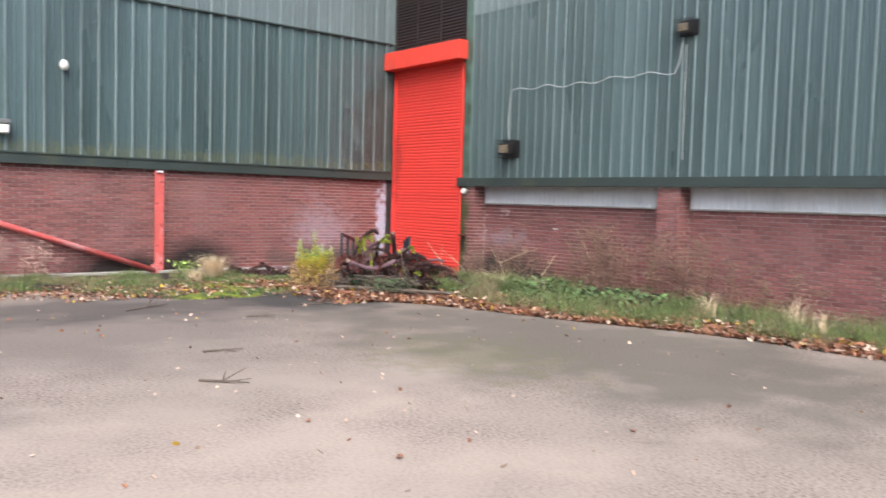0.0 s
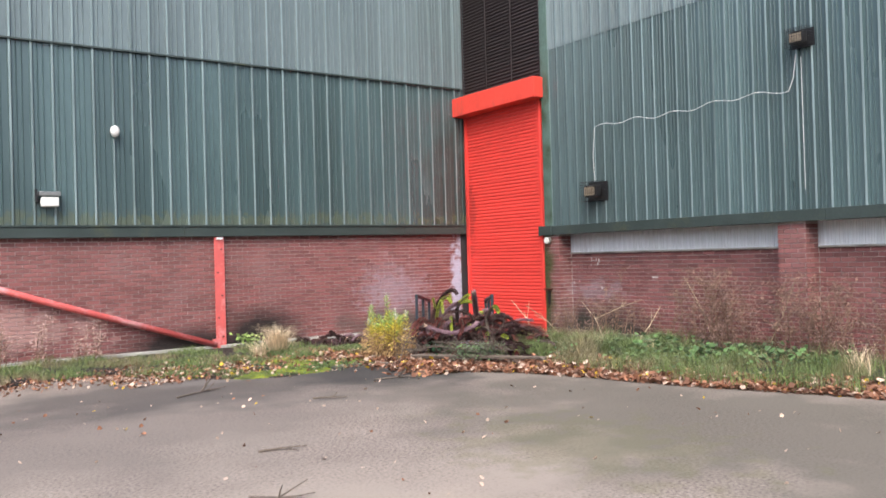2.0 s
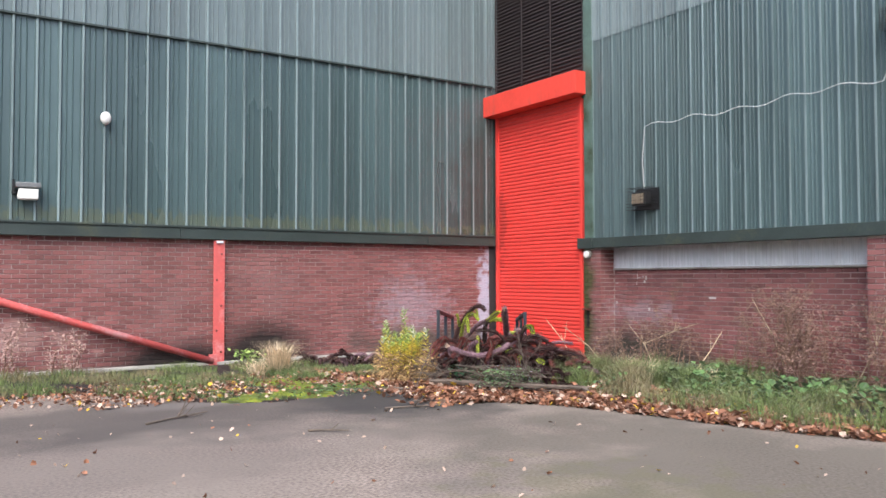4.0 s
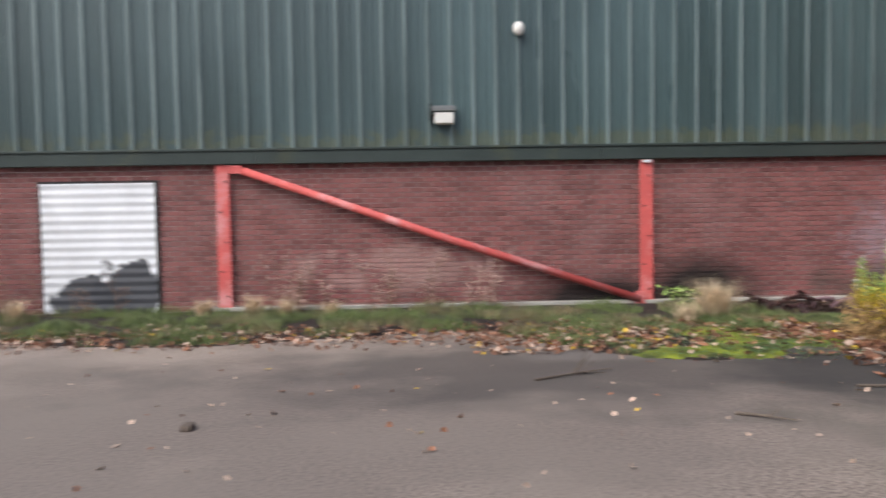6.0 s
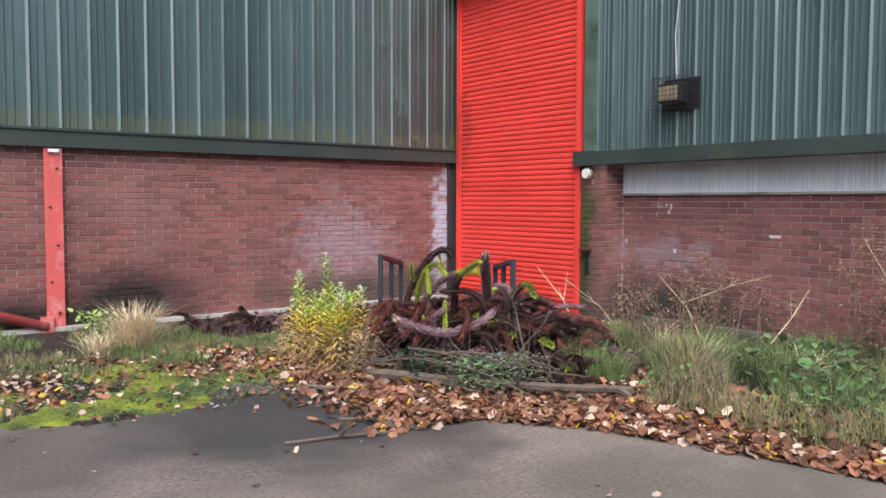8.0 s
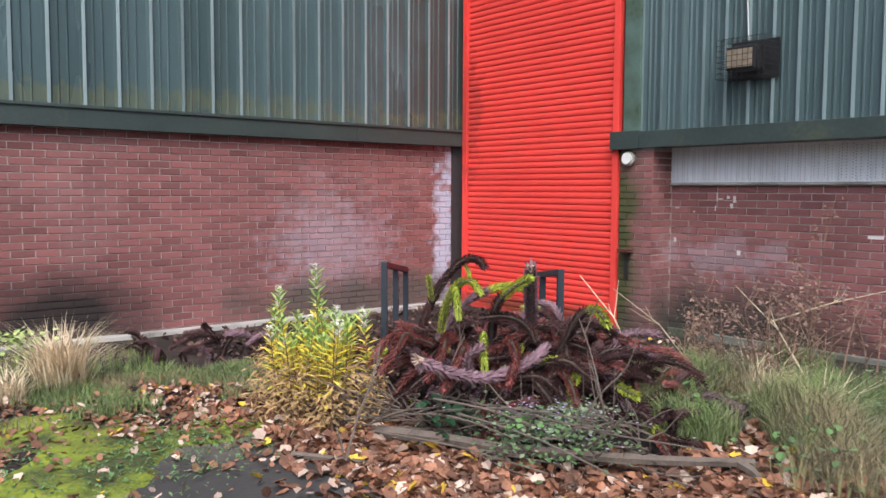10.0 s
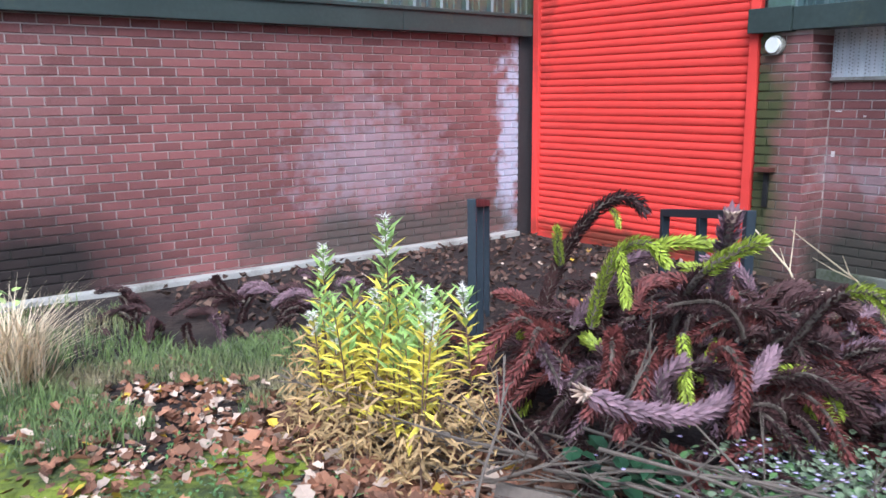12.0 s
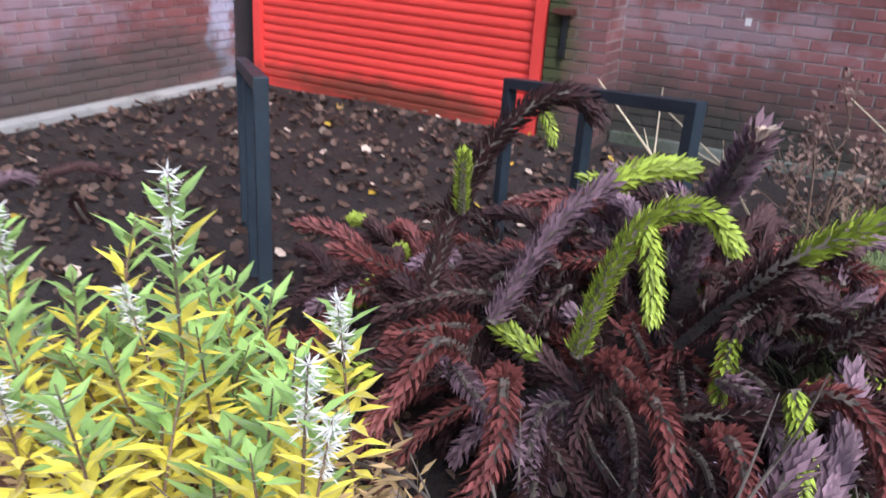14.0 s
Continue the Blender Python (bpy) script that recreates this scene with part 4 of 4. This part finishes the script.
grass_field("grass", 8000, lambda r: (r.uniform(-8.9, -7.0), r.uniform(-4.0, -2.4)), 0.03, 0.1, GRASS, "short grass round the moss")


def moss_patch():
    verts, faces, idx = [], [], {}
    step = 0.035
    for i in range(int(3.1 / step)):
        for j in range(int(2.2 / step)):
            q = []
            for a, b in ((i, j), (i + 1, j), (i + 1, j + 1), (i, j + 1)):
                if (a, b) not in idx:
                    x, y = -7.6 + a * step, -4.75 + b * step
                    n1, n2 = noise.noise((x * 1.6, y * 1.6, 9)), noise.noise((x * 9, y * 9, 2))
                    e = 1 - ((x + 5.95) / 1.45) ** 2 - ((y + 3.55) / 1.05) ** 2
                    verts.append((x, y, mound(x, y) * (1 if on_verge(x, y) else 0.2) - 0.03 + 0.05 * min(1, max(0, e * 1.6 + n1 * 2.0 - 0.35)) + 0.022 * n2))
                    idx[(a, b)] = len(verts) - 1
                q.append(idx[(a, b)])
            faces.append(q)
    ob = joined("moss", verts, faces, MOSS)
    ob.data.polygons.foreach_set("use_smooth", [True] * len(faces))
    return tagged(ob, "bright yellow-green moss cushion at the yard's edge", "moss", kind="stuff")


moss_patch()
verts, faces = [], []
for k in range(2600):
    x, y = gr.gauss(-5.95, 0.75), gr.gauss(-3.65, 0.5)
    if ((x + 5.95) / 1.5) ** 2 + ((y + 3.55) / 1.1) ** 2 > 1:
        continue
    d = (flat_dir(gr) + Vector((0, 0, gr.uniform(0, 0.8)))).normalized()
    kite(verts, faces, Vector((x, y, 0.025 + gr.uniform(0, 0.03))), d, d.cross(Vector((0, 0, 1))).normalized(), Vector((0, 0, 1)), gr.uniform(0.015, 0.04), 0.018)
tagged(joined("clover", verts, faces, LEAFGREEN), "tiny green weeds growing through the moss", "weeds", kind="stuff")


def fallen_leaf(verts, faces, p, size, r):
    """A curled dead leaf with a pointed outline."""
    a = r.uniform(0, math.tau)
    t = Euler((r.gauss(0, 0.5), r.gauss(0, 0.5), a)).to_matrix()
    w, c = r.uniform(0.75, 1.25), r.uniform(-0.25, 0.55)
    b = len(verts)
    for x, y in ((-0.5, 0), (-0.22, 0.38 * w), (0.1, 0.30 * w), (0.2, 0.42 * w), (0.52, 0), (0.2, -0.42 * w), (0.1, -0.30 * w), (-0.22, -0.38 * w)):
        verts.append(p + t @ Vector((x, y, c * (abs(y) * 1.6 + x * x * 0.5))) * size)
    verts.append(p + t @ Vector((0, 0, 0)) * size)
    faces += [(b + 8, b + i, b + (i + 1) % 8) for i in range(8)]
    return 8


def leaf_litter(name, n, pick, label, weights=(6, 1.0, 0.2), size=(0.04, 0.1), high=0.05, main=None):
    verts, faces, index = [], [], []
    for k in range(n):
        x, y = pick(gr)
        z = (mound(x, y) if on_verge(x, y) else 0.004) + abs(gr.gauss(0, high * 0.5)) + 0.006
        m = gr.choices((0, 1, 2), weights=weights)[0]
        index += [m] * fallen_leaf(verts, faces, Vector((x, y, z)), gr.uniform(*size), gr)
    return tagged(joined(name, verts, faces, [main or LEAFBROWN, LEAFPALE, LEAFYELLOW], None, index), label, "fallen leaves", kind="stuff")


def band(r):
    y = -4.2 - 10.5 * r.random() ** 1.15
    return right_edge(y) + abs(r.gauss(0.38, 0.34)) - 0.1, y


leaf_litter("leaf_litter", 10500, band, "drift of brown fallen leaves along the yard's edge", high=0.06)
leaf_litter("leaf_litter", 2300, lambda r: (r.gauss(-4.5, 0.3), r.uniform(-5.9, -3.0)), "brown fallen leaves before the heap of branches", high=0.05)
leaf_litter("leaf_litter", 1500, lambda r: (r.uniform(-15.5, -4.6), -2.75 + r.gauss(0, 0.3)), "scattered fallen leaves on the grass verge", (5, 2, 0.2), (0.03, 0.075))
leaf_litter("leaf_litter", 900, lambda r: (r.uniform(-15.5, -4.6), r.uniform(-2.6, -1.9)), "scattered fallen leaves on the grass verge", (5, 2, 0.2), (0.03, 0.075))
leaf_litter("leaf_litter", 2600, lambda r: (r.uniform(-4.2, 0.0), r.uniform(-4.2, 0.0)), "dark fallen leaves in the shutter bay", (14, 0.6, 0.1), (0.03, 0.075), 0.04, LEAFDARK)
leaf_litter("leaf_litter", 350, lambda r: (r.gauss(-6.0, 0.7), r.gauss(-3.5, 0.5)), "pale leaves lying on the moss", (5, 3, 0.2), (0.03, 0.075), 0.03)
leaf_litter("leaf_litter", 600, lambda r: (r.uniform(-8.8, -6.6), r.uniform(-3.9, -2.6)), "scattered leaves on the verge beside the moss", (5, 2, 0.4), (0.03, 0.08))
leaf_litter("leaf_litter", 1500, lambda r: (r.uniform(-3.4, -2.3), r.uniform(-7.6, -5.8)), "brown fallen leaves among grass by the log")
leaf_litter("leaf_litter", 600, lambda r: (r.uniform(-5.7, -4.5), r.uniform(-3.5, -2.3)), "brown leaves in short grass behind the moss", (6, 1, 0.3), (0.03, 0.08))
leaf_litter("leaf_litter", 260, lambda r: (r.uniform(-13, -3.5), r.uniform(-14, -4.0)), "pale leaves scattered over asphalt", (3, 6, 0.3), (0.022, 0.06), 0.003)

# ---- weeds along the window wall ----


def dead_weed(at, height, r, name="dead_weed", label="tall dead brown weed with dry seed heads", branches=10, heads=150, head=None):
    base = Vector(at)
    lean = flat_dir(r) * r.uniform(0.05, 0.3) * height
    pts = [base + lean * (i / 5) ** 1.4 + Vector((0, 0, height * i / 5)) for i in range(6)]
    bm = tube(bmesh.new(), pts, [0.009, 0.008, 0.007, 0.005, 0.004, 0.002], 5)
    tips, sides = [pts[-1]], []
    for k in range(branches):
        i = r.randrange(1, 5)
        p = pts[i]
        d = (flat_dir(r) + Vector((0, 0, r.uniform(0.4, 1.4)))).normalized()
        ln = r.uniform(0.15, 0.4) * height
        sides.append([p, p + d * ln * 0.6, p + d * ln + Vector((0, 0, 0.03))])
        tips += [p + d * ln, p + d * ln * 0.7]
    ob = tagged(part(name, bm, STALK), label, "weed", "dead weeds")
    for q in sides:
        part("side_stem", tube(bmesh.new(), q, [0.004, 0.003, 0.0015], 4), STALK, ob)
    verts, faces = [], []
    for k in range(heads):
        t = r.choice(tips) + Vector((r.gauss(0, 0.03), r.gauss(0, 0.03), r.gauss(0, 0.05)))
        d = Vector((r.uniform(-1, 1), r.uniform(-1, 1), r.uniform(-1, 1))).normalized()
        kite(verts, faces, t, d, d.orthogonal().normalized(), Vector((0, 0, 1)), r.uniform(0.02, 0.055), 0.022)
    joined("seed_head", verts, faces, head or (SEEDHEAD if r.random() < 0.7 else STALK), ob)["kind"] = "stuff"
    return ob


wr = random.Random(31)
for k in range(26):
    dead_weed((wr.uniform(-0.9, -0.2), wr.gauss(-7.5, 0.35), 0.02), wr.uniform(0.7, 1.35), wr)
for k in range(26):
    dead_weed((wr.uniform(-1.0, -0.2), wr.gauss(-9.2, 0.45), 0.02), wr.uniform(0.6, 1.3), wr)
for k in range(16):
    dead_weed((wr.uniform(-1.7, -0.7), wr.uniform(-5.5, -4.55), 0.02), wr.uniform(0.5, 1.0), wr, branches=8, heads=90)
for k in range(14):
    dead_weed((wr.uniform(-0.9, 0.0), wr.uniform(-6.7, -4.4), 0.02), wr.uniform(0.4, 0.9), wr, branches=4, heads=25)
dead_weed((-0.55, -5.25, 0.02), 1.4, wr, branches=12, heads=260, label="tall dead dock with rusty seed heads")
for k in range(12):
    dead_weed((wr.uniform(-0.9, -0.2), wr.uniform(-13, -10), 0.02), wr.uniform(0.5, 1.0), wr)
for k in range(22):
    dead_weed((wr.uniform(-11.6, -8.0), wr.uniform(-0.5, -0.2), 0.02), wr.uniform(0.35, 0.85), wr, branches=7, heads=90, head=PALESEED, label="dry pale weed stalk before the brick wall")
for k in range(12):
    dead_weed((wr.uniform(-15.9, -13.0), wr.uniform(-0.6, -0.25), 0.02), wr.uniform(0.3, 0.8), wr, branches=5, heads=30, label="dry weed stalk beside the boarded door")
for a, b in (((-1.1, -4.5, 0.05), (-1.6, -4.0, 0.75)), ((-1.2, -5.6, 0.1), (-0.9, -4.75, 0.8)), ((-0.8, -5.0, 0.5), (-0.6, -5.9, 0.85)), ((-0.9, -6.0, 0.1), (-0.6, -6.3, 0.75)), ((-1.5, -4.2, 0.05), (-1.7, -3.7, 0.85)), ((-0.5, -7.3, 0.1), (-0.6, -6.8, 1.25)), ((-0.7, -8.3, 0.1), (-0.5, -8.7, 1.2))):
    m = ((a[0] + b[0]) / 2 + 0.03, (a[1] + b[1]) / 2 - 0.04, (a[2] + b[2]) / 2 + 0.04)
    stick("dead_cane", [a, m, b], 0.009, 0.004, "bleached bare bramble cane leaning on weeds", "cane", "bramble canes", forks=2, r=wr, mat=STRAW)


def broad_weed(at, r, n=26, size=0.09, spread=0.3, mat=None, label="low green weed with rounded leaves"):
    verts, faces = [], []
    c = Vector(at)
    for k in range(n):
        d = (flat_dir(r) + Vector((0, 0, r.uniform(0.1, 0.9)))).normalized()
        p = c + Vector((r.gauss(0, spread * 0.5), r.gauss(0, spread * 0.5), r.uniform(0.05, 0.28)))
        s, side = size * r.uniform(0.6, 1.2), d.cross(Vector((0, 0, 1))).normalized()
        up = side.cross(d)
        b = len(verts)
        ring = [(0, 0), (0.25, 0.42), (0.65, 0.45), (1, 0), (0.65, -0.45), (0.25, -0.42)]
        verts += [p + d * s * x + side * s * y + up * abs(y) * s * 0.3 for x, y in ring]
        faces += [(b, b + 1, b + 2, b + 3), (b, b + 3, b + 4, b + 5)]
    return tagged(joined("broad_leaved_weed", verts, faces, mat or LEAFGREEN), label, "weed", kind="stuff")


for k in range(26):
    broad_weed((wr.uniform(-2.0, -0.7), wr.uniform(-9.6, -6.0), 0.02), wr)
for k in range(9):
    broad_weed((wr.uniform(-4.15, -3.6), wr.uniform(-5.7, -4.9), 0.05), wr, 60, 0.035, 0.28, label="small-leaved bramble growing through the brushwood")
for k in range(4):
    broad_weed((wr.uniform(-6.1, -5.5), wr.uniform(-0.7, -0.35), 0.02), wr, 30, 0.07, 0.2, HERBGREEN, "fresh green weed at the foot of a post")
broad_weed((-4.17, -4.86, 0.05), wr, 40, 0.08, 0.16, IVY, "dark green ivy leaves under the brushwood")
for k in range(10):
    broad_weed((wr.uniform(-3.0, -2.4), wr.uniform(-9.0, -5.5), 0.02), wr, 20, 0.05, 0.3)

for k in range(14):
    c = (wr.gauss(-3.72, 0.14), wr.gauss(-5.28, 0.2), 0.04)
    broad_weed(c, wr, 110, 0.03, 0.26, GREYLEAF, "grey-green small-leaved aster beside the brushwood")
verts, faces = [], []
for k in range(170):
    p = Vector((wr.gauss(-3.78, 0.17), wr.gauss(-5.28, 0.25), wr.uniform(0.2, 0.36)))
    for j in range(7):
        d = Vector((math.cos(j * 0.9), math.sin(j * 0.9), 0.25)).normalized()
        kite(verts, faces, p, d, d.cross(Vector((0, 0, 1))).normalized(), Vector((0, 0, 1)), 0.012, 0.005)
tagged(joined("aster_flowers", verts, faces, ASTER), "tiny lilac aster flowers over grey-green leaves", "flowers", kind="stuff")

# ---- trees beyond the building's end ----


def tree(at, height, r):
    base = Vector(at)
    t = thing("tree", base, "slender bare-trunked tree with sparse autumn leaves", "tree", "trees beyond the building")
    bend = flat_dir(r) * height * 0.05
    pts = [bend * (i / 7) ** 2 + Vector((0, 0, height * i / 7)) for i in range(8)]
    bm = tube(bmesh.new(), pts, [0.16 * (1 - i / 7.6) for i in range(8)], 8)
    verts, faces = [], []
    for k in range(24):
        f = r.uniform(0.15, 0.97)
        i = min(6, int(f * 7))
        p = pts[i].lerp(pts[i + 1], f * 7 - i)
        d = (flat_dir(r) + Vector((0, 0, r.uniform(0.1, 0.9)))).normalized()
        ln = r.uniform(0.8, 2.4) * (1.15 - f)+0.5
        q = [p, p + d * ln * 0.5, p + d * ln + Vector((0, 0, 0.25))]
        tube(bm, q, [0.035, 0.02, 0.006], 5)
        for j in range(95):
            c = q[0].lerp(q[2], r.uniform(0.3, 1.05)) + Vector((r.gauss(0, 0.25), r.gauss(0, 0.25), r.gauss(0, 0.22)))
            e = Vector((r.uniform(-1, 1), r.uniform(-1, 1), r.uniform(-1, 0.5))).normalized()
            kite(verts, faces, c, e, e.orthogonal().normalized(), Vector((0, 0, 1)), r.uniform(0.06, 0.13), 0.07)
    part("trunk", bm, PALEBARK, t)
    joined("crown", verts, faces, FOLIAGE, t)
    return t


tr = random.Random(17)
for k in range(24):
    tree((tr.uniform(-27, -17.2), tr.uniform(3.5, 20), 0), tr.uniform(7, 11), tr)
for k in range(26):
    broad_weed((tr.uniform(-22, -16.8), tr.uniform(1.5, 6), 0.02), tr, 70, 0.12, 0.9, FOLIAGE, "rusty undergrowth beneath the trees")
leaf_litter("leaf_litter", 2500, lambda r: (r.uniform(-26, -16.3), r.uniform(-1.5, 8)), "brown leaves and rough grass under the trees", (5, 2, 1), (0.06, 0.14), 0.1)

# ---- bricks, last ----


def brick_mesh(length):
    """A brick's visible face with chamfered edges, 65 mm high."""
    bm = bmesh.new()
    h, c, d = 0.065, 0.004, 0.014
    f = [bm.verts.new(p) for p in ((c, 0, c), (length - c, 0, c), (length - c, 0, h - c), (c, 0, h - c))]
    o = [bm.verts.new(p) for p in ((0, d, 0), (length, d, 0), (length, d, h), (0, d, h))]
    bm.faces.new(f)
    for i in range(4):
        bm.faces.new((o[i], o[(i + 1) % 4], f[(i + 1) % 4], f[i]))
    me = bpy.data.meshes.new("brick")
    bm.normal_update()
    bm.to_mesh(me)
    bm.free()
    me.materials.append(BRICK)
    return me


BRICKS = {}


def lay(parent, start, end, courses, place, turn, near, z0=0.0, skip=None):
    """Lays courses of stretchers from start to end along a wall; those with near(s) become pieces of their own, the rest one mesh."""
    verts, faces, count = [], [], 0
    for c in range(courses):
        z = z0 + c * 0.075
        s = start - (0.1125 if c % 2 else 0.0)
        while s < end - 0.02:
            s0, s1 = max(s, start), min(s + 0.215, end)
            if s1 - s0 > 0.03 and not (skip and skip((s0 + s1) / 2, z)):
                length = round(s1 - s0, 3)
                off = rng.uniform(-0.0015, 0.0015)
                if near(s0) and count < 300:
                    if length not in BRICKS:
                        BRICKS[length] = brick_mesh(length)
                    ob = new("brick", BRICKS[length])
                    ob.parent = parent
                    ob.matrix_local = place(s0, off, z) @ turn
                    count += 1
                else:
                    if length not in BRICKS:
                        BRICKS[length] = brick_mesh(length)
                    m = place(s0, off, z) @ turn
                    b = len(verts)
                    verts += [m @ v.co for v in BRICKS[length].vertices]
                    faces += [tuple(b + i for i in p.vertices) for p in BRICKS[length].polygons]
            s += 0.225
    if verts:
        joined("brickwork", verts, faces, BRICK, parent)["kind"] = "stuff"


flat = Matrix.Identity(4)
quarter = pose(0, 0, 0, 0, 0, -90)
LEFT = lambda s, o, z: Matrix.Translation((s, BF + o, z))
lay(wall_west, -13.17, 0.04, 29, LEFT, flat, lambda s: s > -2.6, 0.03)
lay(wall_west, WEST, -14.93, 29, LEFT, flat, lambda s: False, 0.03)
lay(wall_west, -14.93, -13.17, 3, LEFT, flat, lambda s: False, 1.98)
for (a0, a1), (b0, b1) in zip(PIERS, PIERS[1:]):
    lay(wall_east, -a1, -b0, 22, lambda s, o, z: Matrix.Translation((PX + o, -s, z)), quarter, lambda s: s < 6.0, 0.02)
for y0, y1 in PIERS[:3]:
    lay(wall_east, -y0, -y1, 27, lambda s, o, z: Matrix.Translation((RX + 0.01 + o, -s, z)), quarter, lambda s: s < 4, 0.02)
    lay(wall_east, RX + 0.01, PX - 0.002, 27, lambda s, o, z, y1=y1: Matrix.Translation((s, y1 + o, z)), flat, lambda s: False, 0.02)
